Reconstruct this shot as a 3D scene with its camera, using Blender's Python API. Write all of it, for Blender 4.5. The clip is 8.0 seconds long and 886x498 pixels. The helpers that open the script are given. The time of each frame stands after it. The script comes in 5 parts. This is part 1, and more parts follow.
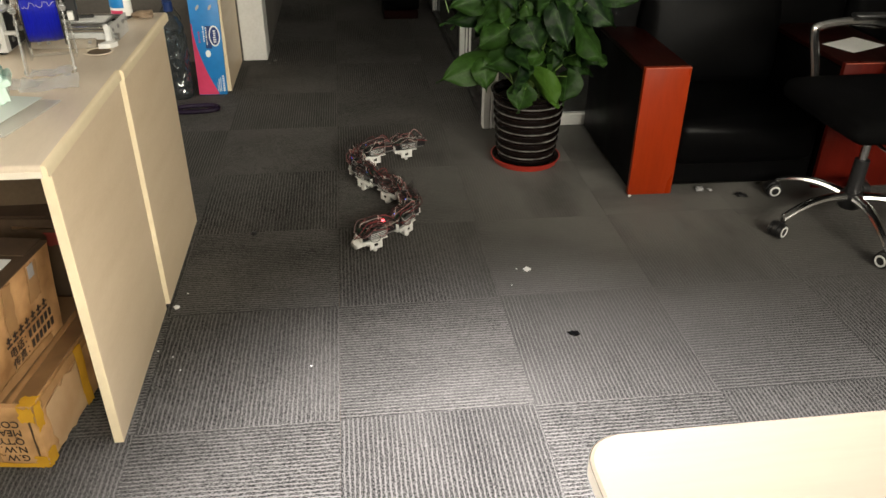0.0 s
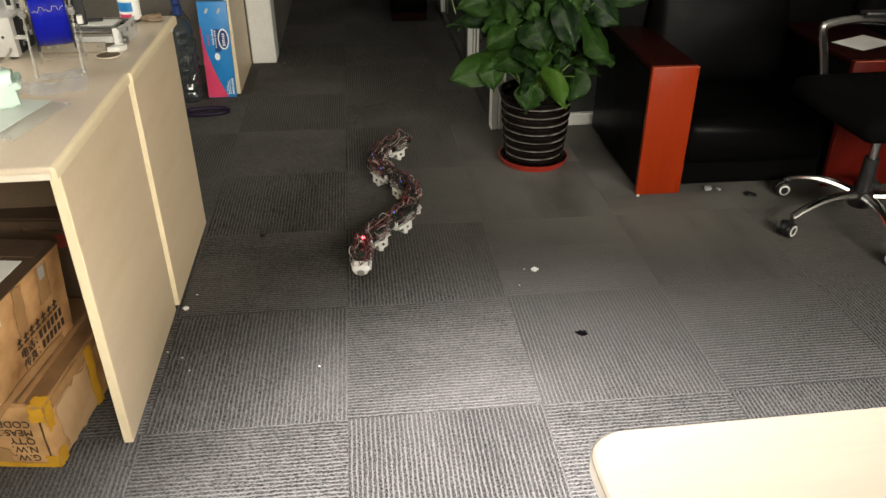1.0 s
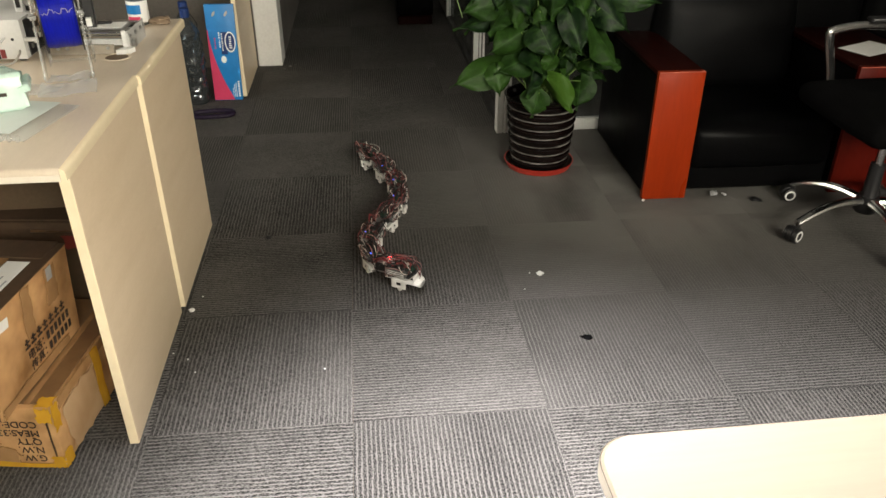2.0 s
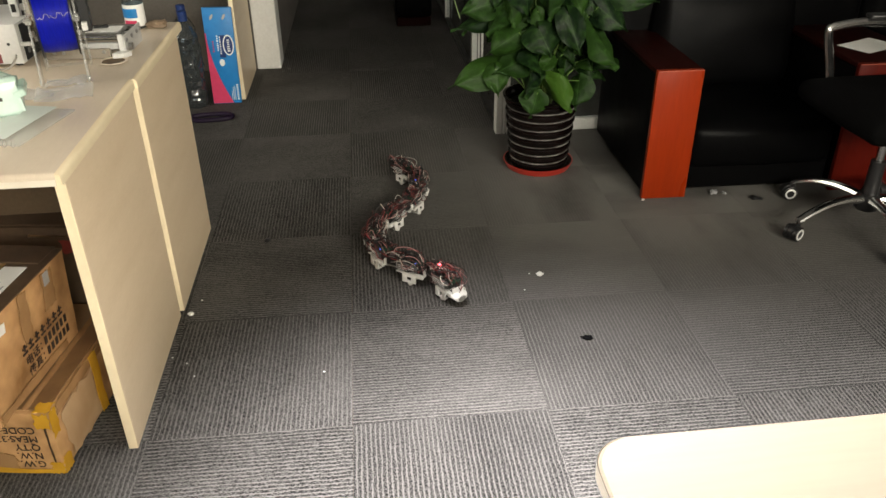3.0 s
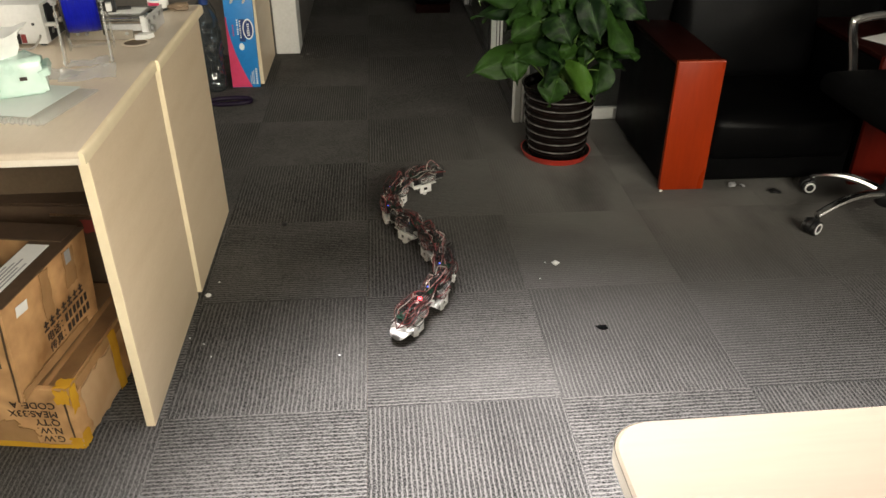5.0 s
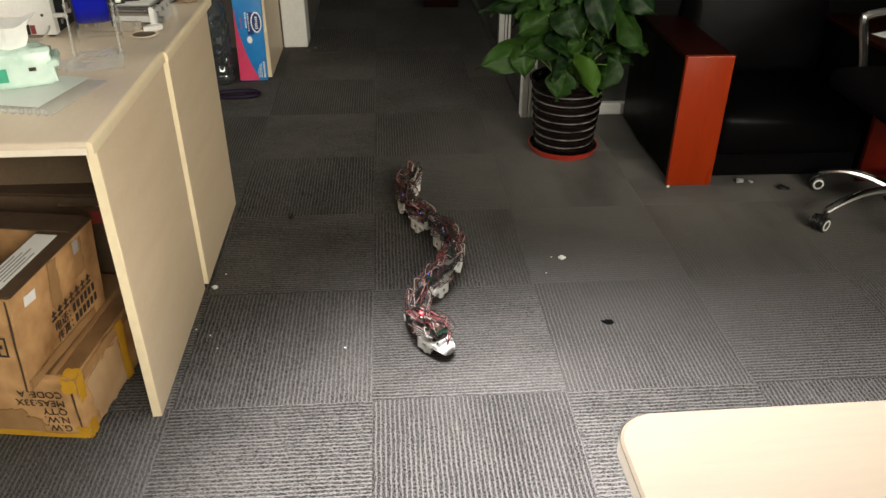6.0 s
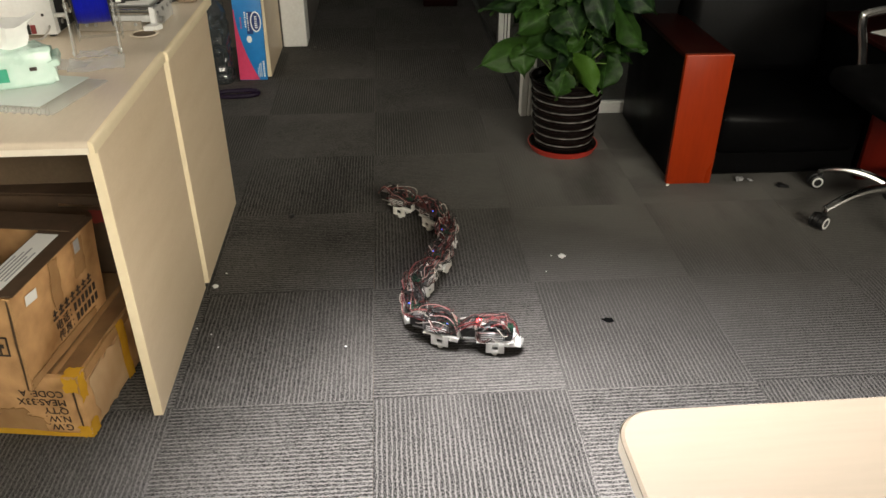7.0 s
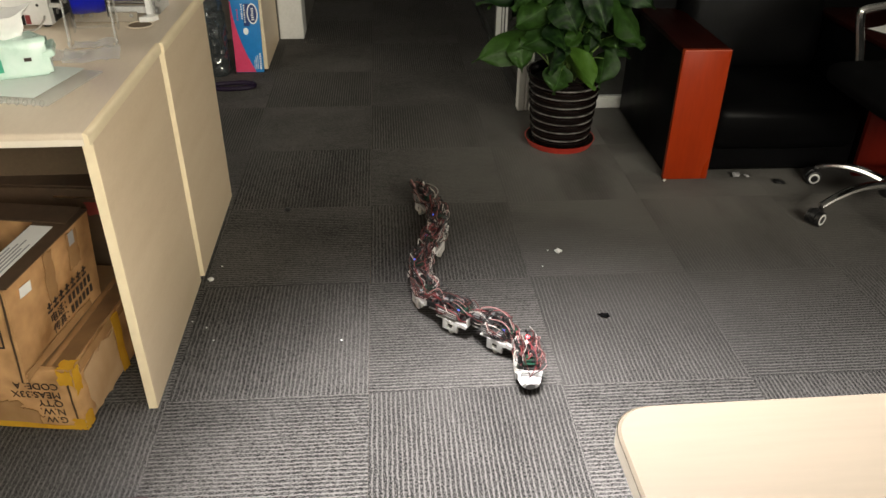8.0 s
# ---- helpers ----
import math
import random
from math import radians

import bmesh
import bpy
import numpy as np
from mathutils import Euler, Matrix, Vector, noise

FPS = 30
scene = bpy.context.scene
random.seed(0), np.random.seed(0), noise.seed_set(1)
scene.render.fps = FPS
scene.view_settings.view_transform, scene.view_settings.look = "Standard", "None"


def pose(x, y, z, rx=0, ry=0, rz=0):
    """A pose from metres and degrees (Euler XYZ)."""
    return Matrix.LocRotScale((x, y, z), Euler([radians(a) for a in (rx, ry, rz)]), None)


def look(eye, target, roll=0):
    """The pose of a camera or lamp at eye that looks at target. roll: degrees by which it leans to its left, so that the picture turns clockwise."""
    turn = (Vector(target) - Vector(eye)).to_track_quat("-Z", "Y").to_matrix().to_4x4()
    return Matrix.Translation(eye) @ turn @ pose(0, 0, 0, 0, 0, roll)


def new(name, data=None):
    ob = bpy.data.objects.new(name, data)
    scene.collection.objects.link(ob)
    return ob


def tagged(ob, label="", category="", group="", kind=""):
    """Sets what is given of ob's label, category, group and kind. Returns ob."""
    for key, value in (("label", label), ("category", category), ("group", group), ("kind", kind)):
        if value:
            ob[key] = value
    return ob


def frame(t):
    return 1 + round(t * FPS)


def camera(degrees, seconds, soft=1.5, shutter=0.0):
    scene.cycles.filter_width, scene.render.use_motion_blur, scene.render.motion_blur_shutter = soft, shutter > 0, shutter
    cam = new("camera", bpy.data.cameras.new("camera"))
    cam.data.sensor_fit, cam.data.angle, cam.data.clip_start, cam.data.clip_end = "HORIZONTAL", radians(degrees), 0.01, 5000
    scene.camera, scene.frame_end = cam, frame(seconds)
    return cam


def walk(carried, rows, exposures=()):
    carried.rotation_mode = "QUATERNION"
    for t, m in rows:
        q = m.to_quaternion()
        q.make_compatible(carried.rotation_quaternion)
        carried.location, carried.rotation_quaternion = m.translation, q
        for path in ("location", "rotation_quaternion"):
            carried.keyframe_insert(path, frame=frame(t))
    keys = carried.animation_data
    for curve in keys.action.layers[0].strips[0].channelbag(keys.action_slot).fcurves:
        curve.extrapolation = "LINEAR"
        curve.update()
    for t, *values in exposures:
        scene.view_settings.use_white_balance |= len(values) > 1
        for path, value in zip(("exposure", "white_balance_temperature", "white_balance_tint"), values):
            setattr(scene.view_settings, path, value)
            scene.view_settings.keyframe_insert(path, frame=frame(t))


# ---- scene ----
cam = camera(59.8, 8.0)
PATH = [
    (0, (0.07, -1.472, 1.351), (0.286, 0.239, 0.339), 0.6),
    (0.5, (0.071, -1.474, 1.346), (0.276, 0.238, 0.333), 0.2),
    (1, (0.079, -1.479, 1.349), (0.268, 0.238, 0.341), -0.1),
    (1.5, (0.069, -1.483, 1.352), (0.251, 0.237, 0.349), 0.3),
    (3, (0.081, -1.475, 1.347), (0.257, 0.249, 0.35), -0.5),
    (3.5, (0.069, -1.483, 1.35), (0.242, 0.235, 0.341), 0.3),
    (4, (0.073, -1.484, 1.351), (0.233, 0.232, 0.338), -0.0),
    (4.5, (0.072, -1.482, 1.348), (0.222, 0.234, 0.332), -0.1),
    (6, (0.07, -1.486, 1.338), (0.194, 0.223, 0.307), 0.2),
    (6.5, (0.072, -1.487, 1.34), (0.195, 0.222, 0.308), -0.0),
    (7, (0.068, -1.49, 1.339), (0.193, 0.218, 0.306), 0.1),
    (7.5, (0.066, -1.489, 1.338), (0.197, 0.216, 0.3), 0.6),
    (8, (0.067, -1.486, 1.337), (0.202, 0.213, 0.291), 0.6),
]
walk(cam, [(t, look(eye, target, roll)) for t, eye, target, roll in PATH],
     exposures=((0, 0.03), (3.5, 0.0), (4.7, -0.08), (6, -0.20), (8, -0.28)))
# ---- world and light ----
world = bpy.data.worlds.new("sky")
scene.world = world
world.use_nodes = True
wn = world.node_tree.nodes
sky = wn.new("ShaderNodeTexSky")
sky.sky_type, sky.sun_disc = "NISHITA", False
sky.sun_elevation, sky.sun_rotation = radians(38), radians(200)
world.node_tree.links.new(sky.outputs[0], wn["Background"].inputs[0])
wn["Background"].inputs[1].default_value = 0.05

WIN = (0.25, 3.25, 1.6, 2.65)      # the window in the south wall: x0, x1, z0, z1
SOUTH = -3.5


WEST = (-0.3, 1.7, 1.0, 2.2)      # an assumed west window, added to brighten the desks: y0, y1, z0, z1


def window_light(name, size, power, eye, aim):
    """Daylight in a window's opening."""
    data = bpy.data.lights.new(name, "AREA")
    data.shape, data.size, data.size_y = "RECTANGLE", size[0], size[1]
    data.energy, data.color = power, (1.0, 0.925, 0.765)
    new(name, data).matrix_world = look(eye, aim)


window_light("south_daylight", (2.9, 0.95), 262, (1.75, SOUTH - 0.02, 2.12), (0.2, 0.8, 0.4))
# Fill light in an assumed, unseen window, to brighten the desk tops.
window_light("west_fill_light", (1.9, 1.1), 39, (-2.52, 0.7, 1.6), (-0.6, 0.75, 0.7))


LAMPS = (((0.15, -0.29), (0.46, -0.55), 2680, 54), ((1.50, -0.38), (1.50, -0.30), 600, 40))     # unseen lamps added over the carpet: place, aim, power, cone


def downlight(place, aim, power, cone):
    """An unseen ceiling lamp, added to brighten a patch of the carpet."""
    data = bpy.data.lights.new("downlight", "SPOT")
    data.energy, data.color, data.spot_size, data.spot_blend, data.shadow_soft_size = power, (1.0, 0.96, 0.95), radians(cone), 1.0, 0.6
    new("downlight", data).matrix_world = look((*place, 2.66), (*aim, 0.0))


for row in LAMPS:
    downlight(*row)


# ---- materials ----
def nodes_of(name):
    m = bpy.data.materials.new(name)
    m.use_nodes = True
    nt = m.node_tree
    return m, nt, nt.nodes["Principled BSDF"]


def rgb(c):
    return (c[0], c[1], c[2], 1.0)


def paint(name, c1, c2=None, grain=60, stain=4, rough=0.5, metal=0.0, bump=0.1, depth=0.001, stretch=(1, 1, 1), coat=0.0, spread=0.12, gloss=0.5):
    """A surface with fine grain and broad stains between two colours."""
    c2 = c2 or tuple(x * 0.75 for x in c1)
    m, nt, b = nodes_of(name)
    tc, mp = nt.nodes.new("ShaderNodeTexCoord"), nt.nodes.new("ShaderNodeMapping")
    mp.inputs["Scale"].default_value = stretch
    nt.links.new(tc.outputs["Object"], mp.inputs[0])
    n1, n2 = nt.nodes.new("ShaderNodeTexNoise"), nt.nodes.new("ShaderNodeTexNoise")
    n1.inputs["Scale"].default_value, n1.inputs["Detail"].default_value = grain, 5
    n2.inputs["Scale"].default_value, n2.inputs["Detail"].default_value = stain, 3
    for n in (n1, n2):
        nt.links.new(mp.outputs[0], n.inputs["Vector"])
    add = nt.nodes.new("ShaderNodeMath")
    add.operation = "ADD"
    nt.links.new(n1.outputs[0], add.inputs[0])
    nt.links.new(n2.outputs[0], add.inputs[1])
    ramp = nt.nodes.new("ShaderNodeMapRange")
    ramp.inputs["From Min"].default_value, ramp.inputs["From Max"].default_value = 0.65, 1.35
    nt.links.new(add.outputs[0], ramp.inputs[0])
    mix = nt.nodes.new("ShaderNodeMix")
    mix.data_type = "RGBA"
    mix.inputs["A"].default_value, mix.inputs["B"].default_value = rgb(c1), rgb(c2)
    nt.links.new(ramp.outputs[0], mix.inputs["Factor"])
    nt.links.new(mix.outputs["Result"], b.inputs["Base Color"])
    rr = nt.nodes.new("ShaderNodeMapRange")
    rr.inputs["To Min"].default_value, rr.inputs["To Max"].default_value = max(rough - spread, 0.02), min(rough + spread, 1)
    nt.links.new(n2.outputs[0], rr.inputs[0])
    nt.links.new(rr.outputs[0], b.inputs["Roughness"])
    b.inputs["Metallic"].default_value = metal
    b.inputs["Coat Weight"].default_value = coat
    b.inputs["Specular IOR Level"].default_value = gloss
    if bump:
        bp = nt.nodes.new("ShaderNodeBump")
        bp.inputs["Strength"].default_value, bp.inputs["Distance"].default_value = bump, depth
        nt.links.new(n1.outputs[0], bp.inputs["Height"])
        nt.links.new(bp.outputs[0], b.inputs["Normal"])
    return m


def carpet(name, light):
    """Ribbed loop-pile carpet; the ribs run along each tile's own y. light: colour factor standing in for how the laid
    pile catches light.
    """
    m, nt, b = nodes_of(name)
    L, N = nt.links.new, nt.nodes.new
    tc, sep, info = N("ShaderNodeTexCoord"), N("ShaderNodeSeparateXYZ"), N("ShaderNodeObjectInfo")
    L(tc.outputs["Object"], sep.inputs[0])
    wob, mp = N("ShaderNodeTexNoise"), N("ShaderNodeMapping")
    mp.inputs["Scale"].default_value = (1, 0.42, 1)
    L(tc.outputs["Object"], mp.inputs[0])
    off = N("ShaderNodeVectorMath")
    off.operation = "ADD"
    L(mp.outputs[0], off.inputs[0])
    L(info.outputs["Random"], off.inputs[1])
    wob.inputs["Scale"].default_value, wob.inputs["Detail"].default_value = 430, 4
    L(off.outputs[0], wob.inputs["Vector"])

    def math_node(op, a, c):
        n = N("ShaderNodeMath")
        n.operation = op
        for i, v in enumerate((a, c)):
            if isinstance(v, (int, float)):
                n.inputs[i].default_value = v
            else:
                L(v, n.inputs[i])
        return n.outputs[0]

    bend = N("ShaderNodeTexNoise")
    bend.inputs["Scale"].default_value, bend.inputs["Detail"].default_value = 45, 2
    L(off.outputs[0], bend.inputs["Vector"])
    across = math_node("ADD", sep.outputs["X"], math_node("MULTIPLY", math_node("SUBTRACT", bend.outputs[0], 0.5), 0.0075))
    wave = math_node("SINE", math_node("MULTIPLY", across, 2 * math.pi / RIB), 0)
    fine = math_node("SUBTRACT", wob.outputs[0], 0.5)
    geo, wear = N("ShaderNodeNewGeometry"), N("ShaderNodeTexNoise")
    wear.inputs["Scale"].default_value, wear.inputs["Detail"].default_value = 1.1, 2
    L(geo.outputs["Position"], wear.inputs["Vector"])
    worn = N("ShaderNodeMapRange")
    worn.inputs["From Min"].default_value, worn.inputs["From Max"].default_value = 0.40, 0.62
    worn.inputs["To Min"].default_value, worn.inputs["To Max"].default_value = 0.6, 1.2
    L(wear.outputs[0], worn.inputs[0])
    broad = N("ShaderNodeTexNoise")
    broad.inputs["Scale"].default_value, broad.inputs["Detail"].default_value = 5, 4
    L(off.outputs[0], broad.inputs["Vector"])
    # around this point the ribs fade and a paler colour paints in sheen
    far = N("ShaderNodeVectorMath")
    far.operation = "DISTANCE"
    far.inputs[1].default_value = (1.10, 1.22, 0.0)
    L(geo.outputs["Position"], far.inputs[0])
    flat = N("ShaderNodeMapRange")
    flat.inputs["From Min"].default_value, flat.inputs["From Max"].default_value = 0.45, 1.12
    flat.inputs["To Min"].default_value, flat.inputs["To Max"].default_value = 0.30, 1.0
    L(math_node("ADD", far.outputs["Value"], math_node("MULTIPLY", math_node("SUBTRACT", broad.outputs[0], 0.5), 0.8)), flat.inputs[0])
    ridge = math_node("POWER", math_node("ADD", math_node("MULTIPLY", wave, 0.5), 0.5), 2.8)
    ridge = math_node("MULTIPLY", ridge, math_node("ADD", math_node("MULTIPLY", bend.outputs[0], 1.5), 0.35))
    strength = math_node("MULTIPLY", worn.outputs[0], flat.outputs[0])
    height = math_node("MULTIPLY", strength, math_node("ADD", math_node("MULTIPLY", math_node("SUBTRACT", ridge, 0.30), 0.85), math_node("MULTIPLY", fine, 3.7)))
    tone = math_node("ADD", height, math_node("MULTIPLY", math_node("SUBTRACT", broad.outputs[0], 0.5), 0.7))
    tone = math_node("ADD", tone, math_node("MULTIPLY", math_node("SUBTRACT", info.outputs["Random"], 0.5), 0.10))
    mr = N("ShaderNodeMapRange")
    mr.inputs["From Min"].default_value, mr.inputs["From Max"].default_value = -0.62, 0.72
    L(tone, mr.inputs[0])
    mix = N("ShaderNodeMix")
    mix.data_type = "RGBA"
    mix.inputs["A"].default_value, mix.inputs["B"].default_value = rgb(tuple(light * c for c in (0.004, 0.0038, 0.0036))), rgb(tuple(light * c for c in (0.146, 0.139, 0.131)))
    L(mr.outputs[0], mix.inputs["Factor"])
    sheen_amount = N("ShaderNodeMapRange")
    sheen_amount.inputs["From Min"].default_value, sheen_amount.inputs["From Max"].default_value = 0.30, 1.0
    sheen_amount.inputs["To Min"].default_value, sheen_amount.inputs["To Max"].default_value = 0.75, 0.0
    L(flat.outputs[0], sheen_amount.inputs[0])
    mottle = N("ShaderNodeMapRange")
    mottle.inputs["From Min"].default_value, mottle.inputs["From Max"].default_value = 0.12, 0.60
    L(broad.outputs[0], mottle.inputs[0])
    painted_sheen = N("ShaderNodeMix")
    painted_sheen.data_type = "RGBA"
    painted_sheen.inputs["B"].default_value = rgb((0.165, 0.158, 0.148))
    L(math_node("MULTIPLY", sheen_amount.outputs[0], mottle.outputs[0]), painted_sheen.inputs["Factor"])
    L(mix.outputs["Result"], painted_sheen.inputs["A"])
    L(painted_sheen.outputs["Result"], b.inputs["Base Color"])
    b.inputs["Roughness"].default_value = 0.85
    b.inputs["Specular IOR Level"].default_value = 0.2
    bp = N("ShaderNodeBump")
    bp.inputs["Strength"].default_value, bp.inputs["Distance"].default_value = 0.7, 0.002
    L(height, bp.inputs["Height"])
    L(bp.outputs[0], b.inputs["Normal"])
    return m


def clear(name, tint=(0.95, 0.97, 0.97), rough=0.03, ior=1.45):
    m, nt, b = nodes_of(name)
    b.inputs["Base Color"].default_value = rgb(tint)
    b.inputs["Transmission Weight"].default_value = 1.0
    b.inputs["Roughness"].default_value = rough
    b.inputs["IOR"].default_value = ior
    return m


def film(name, tint=(0.9, 0.92, 0.92), gloss=0.1, rough=0.12, haze=0.1, white=(0.8, 0.8, 0.78)):
    """Thin clear plastic: most light goes through, a little scatters, a little glints off."""
    m, nt, b = nodes_of(name)
    tr, gl, df, m1, m2 = (nt.nodes.new("ShaderNode" + k) for k in ("BsdfTransparent", "BsdfGlossy", "BsdfDiffuse", "MixShader", "MixShader"))
    tr.inputs[0].default_value, df.inputs[0].default_value, gl.inputs["Roughness"].default_value = rgb(tint), rgb(white), rough
    m1.inputs[0].default_value, m2.inputs[0].default_value = haze, gloss
    nt.links.new(tr.outputs[0], m1.inputs[1])
    nt.links.new(df.outputs[0], m1.inputs[2])
    nt.links.new(m1.outputs[0], m2.inputs[1])
    nt.links.new(gl.outputs[0], m2.inputs[2])
    nt.links.new(m2.outputs[0], nt.nodes["Material Output"].inputs[0])
    return m


def glow(name, c, strength):
    m, nt, b = nodes_of(name)
    b.inputs["Base Color"].default_value = rgb(c)
    b.inputs["Emission Color"].default_value = rgb(c)
    b.inputs["Emission Strength"].default_value = strength
    return m


RIB = 0.0116
# The turned tiles' darker colour stands in for how ribs catch light.
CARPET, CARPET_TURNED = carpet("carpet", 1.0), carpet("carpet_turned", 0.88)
PLASTER = paint("plaster", (0.36, 0.34, 0.31), (0.30, 0.285, 0.26), 90, 2, 0.8, bump=0.15)
WHITE_TRIM = paint("white_trim", (0.78, 0.78, 0.76), (0.66, 0.66, 0.63), 70, 5, 0.45)
# Wall colour darkened to stand in for the unlit corridor and back room.
DARKENED_WALL = paint("darkened_wall", (0.13, 0.115, 0.10), (0.09, 0.08, 0.07), 60, 2, 0.8)
# Unseen ceiling, toned dark to cut the light bounced down.
CEILING = paint("ceiling_board", (0.26, 0.255, 0.25), (0.22, 0.215, 0.21), 80, 3, 0.9)
LAMINATE = paint("beige_laminate", (0.77, 0.625, 0.445), (0.70, 0.56, 0.385), 35, 2.5, 0.42, stretch=(1, 1, 6), bump=0.03)
LAMTOP = paint("desk_top_laminate", (0.66, 0.565, 0.445), (0.60, 0.51, 0.40), 40, 3, 0.33, stretch=(6, 1, 1), bump=0.03)
EDGE = paint("edge_band", (0.86, 0.74, 0.52), (0.80, 0.68, 0.47), 40, 5, 0.45, bump=0.03)
FRONTBAND = paint("pale_front_band", (0.80, 0.73, 0.62), (0.74, 0.67, 0.56), 40, 5, 0.45, bump=0.03)
DULLBEIGE = paint("dull_beige_steel", (0.30, 0.265, 0.215), (0.24, 0.21, 0.17), 80, 8, 0.5)
MAPLE = paint("maple_laminate", (0.203, 0.170, 0.129), (0.184, 0.153, 0.115), 18, 2, 0.38, stretch=(0.6, 7, 4), bump=0.03)
# Dark brown stands in for the shade under desk tops and in openings.
UNDER = paint("darkened_board", (0.12, 0.08, 0.045), (0.085, 0.055, 0.03), 90, 4, 0.8)
CARD = paint("cardboard", (0.60, 0.355, 0.165), (0.25, 0.125, 0.045), 14, 7, 0.5, bump=0.5, depth=0.007)
# Cardboard colour darkened to carry the shade under the desk.
CARD_DARKENED = paint("darkened_cardboard", (0.075, 0.043, 0.021), (0.048, 0.027, 0.013), 45, 5, 0.75, bump=0.15)
TAPE = paint("yellow_packing_tape", (0.60, 0.34, 0.03), (0.46, 0.24, 0.02), 25, 9, 0.22, bump=0.25, depth=0.002)
CLEARTAPE = paint("brown_packing_tape", (0.40, 0.235, 0.11), (0.26, 0.145, 0.065), 14, 9, 0.16, bump=0.2, depth=0.002)
CARDBROWN = paint("brown_carton_flap", (0.22, 0.125, 0.055), (0.15, 0.08, 0.035), 25, 6, 0.35, bump=0.3, depth=0.003)
GLARE_TAPE = paint("glare_packing_tape", (0.56, 0.39, 0.23), (0.44, 0.28, 0.15), 12, 9, 0.14, bump=0.3, depth=0.003)
INK = paint("printing_ink", (0.020, 0.014, 0.012), (0.04, 0.026, 0.018), 180, 20, 0.7)
CRUMB = paint("grey_crumb", (0.16, 0.155, 0.145), (0.11, 0.105, 0.10), 60, 10, 0.8)
PAPER = paint("white_paper", (0.80, 0.80, 0.78), (0.72, 0.72, 0.70), 30, 6, 0.7)
GREYINK = paint("grey_print", (0.35, 0.35, 0.36), (0.25, 0.25, 0.26), 60, 10, 0.7)
MINTPAPER = paint("mint_paper", (0.75, 0.80, 0.77), (0.70, 0.76, 0.72), 30, 6, 0.6)
REDWOOD = paint("red_lacquered_wood", (0.26, 0.025, 0.003), (0.215, 0.019, 0.0024), 22, 3, 0.3, stretch=(5, 5, 0.6), bump=0.02, gloss=0.22, coat=0.05)
LIT_EDGE = paint("lit_red_edge", (0.42, 0.12, 0.075), (0.30, 0.06, 0.035), 60, 9, 0.4)
# Darker copy of the red wood: the right arm's shade in colour.
SHADED_REDWOOD = paint("shaded_red_wood", (0.085, 0.006, 0.003), (0.06, 0.0045, 0.0022), 22, 3, 0.3, stretch=(5, 5, 0.6), bump=0.02, gloss=0.15)
# Near-black copy of the red wood; arm tops carry their shade in it.
DARK_REDWOOD = paint("darkened_red_wood", (0.016, 0.0018, 0.001), (0.009, 0.0011, 0.0008), 22, 3, 0.4, stretch=(5, 0.6, 5), bump=0.02, gloss=0.10)
LEATHER = paint("black_leather", (0.0022, 0.0022, 0.0024), (0.0014, 0.0014, 0.0016), 320, 6, 0.42, gloss=0.05, bump=0.25, depth=0.0012)
FABRIC = paint("black_mesh_fabric", (0.004, 0.004, 0.0045), (0.003, 0.003, 0.003), 400, 8, 0.9, gloss=0.02, bump=0.3)
BLACK = paint("black_plastic", (0.014, 0.014, 0.015), (0.008, 0.008, 0.009), 120, 12, 0.4)
CHROME = paint("chrome", (0.80, 0.80, 0.80), (0.70, 0.70, 0.70), 40, 8, 0.2, metal=1.0, bump=0.0, spread=0.06)
ALU = paint("aluminium", (0.62, 0.63, 0.64), (0.52, 0.53, 0.54), 90, 8, 0.32, metal=1.0, stretch=(1, 1, 8))
SATIN = paint("satin_aluminium", (0.62, 0.62, 0.61), (0.48, 0.48, 0.47), 120, 10, 0.4, metal=0.15)
STEEL = paint("brushed_steel", (0.50, 0.50, 0.50), (0.40, 0.40, 0.40), 120, 10, 0.35, metal=0.9)
GLAZE = paint("black_glazed_pot", (0.003, 0.002, 0.002), (0.007, 0.004, 0.0035), 40, 9, 0.16, bump=0.10, gloss=0.3)
GROOVE = paint("grey_groove", (0.24, 0.23, 0.22), (0.03, 0.026, 0.024), 30, 14, 0.22)
SAUCER = paint("red_plastic_saucer", (0.42, 0.035, 0.02), (0.33, 0.025, 0.016), 60, 9, 0.4)
SOIL = paint("potting_soil", (0.022, 0.015, 0.010), (0.010, 0.007, 0.005), 60, 12, 0.95, bump=0.9, depth=0.01)
STEM = paint("green_stem", (0.16, 0.25, 0.06), (0.10, 0.17, 0.04), 60, 9, 0.5)
WHITEPLA = paint("white_printed_plastic", (0.80, 0.80, 0.78), (0.56, 0.55, 0.53), 300, 15, 0.45, bump=0.2, stretch=(1, 1, 5))
BATTERY = paint("grey_battery_wrap", (0.095, 0.095, 0.095), (0.05, 0.05, 0.05), 90, 20, 0.30)
SERVO = paint("black_servo_case", (0.018, 0.018, 0.019), (0.010, 0.010, 0.011), 150, 14, 0.35)
PCB = paint("green_circuit_board", (0.008, 0.042, 0.024), (0.005, 0.03, 0.018), 200, 30, 0.35)
REDWIRE = paint("red_wire", (0.23, 0.038, 0.04), (0.16, 0.026, 0.028), 80, 10, 0.4)
PINKWIRE = paint("faded_pink_wire", (0.36, 0.19, 0.18), (0.27, 0.13, 0.125), 80, 10, 0.45)
DARKRED = paint("dark_red_wire", (0.10, 0.024, 0.022), (0.06, 0.016, 0.015), 80, 10, 0.45)
GREYWIRE = paint("grey_wire", (0.36, 0.34, 0.31), (0.25, 0.24, 0.22), 80, 10, 0.45)
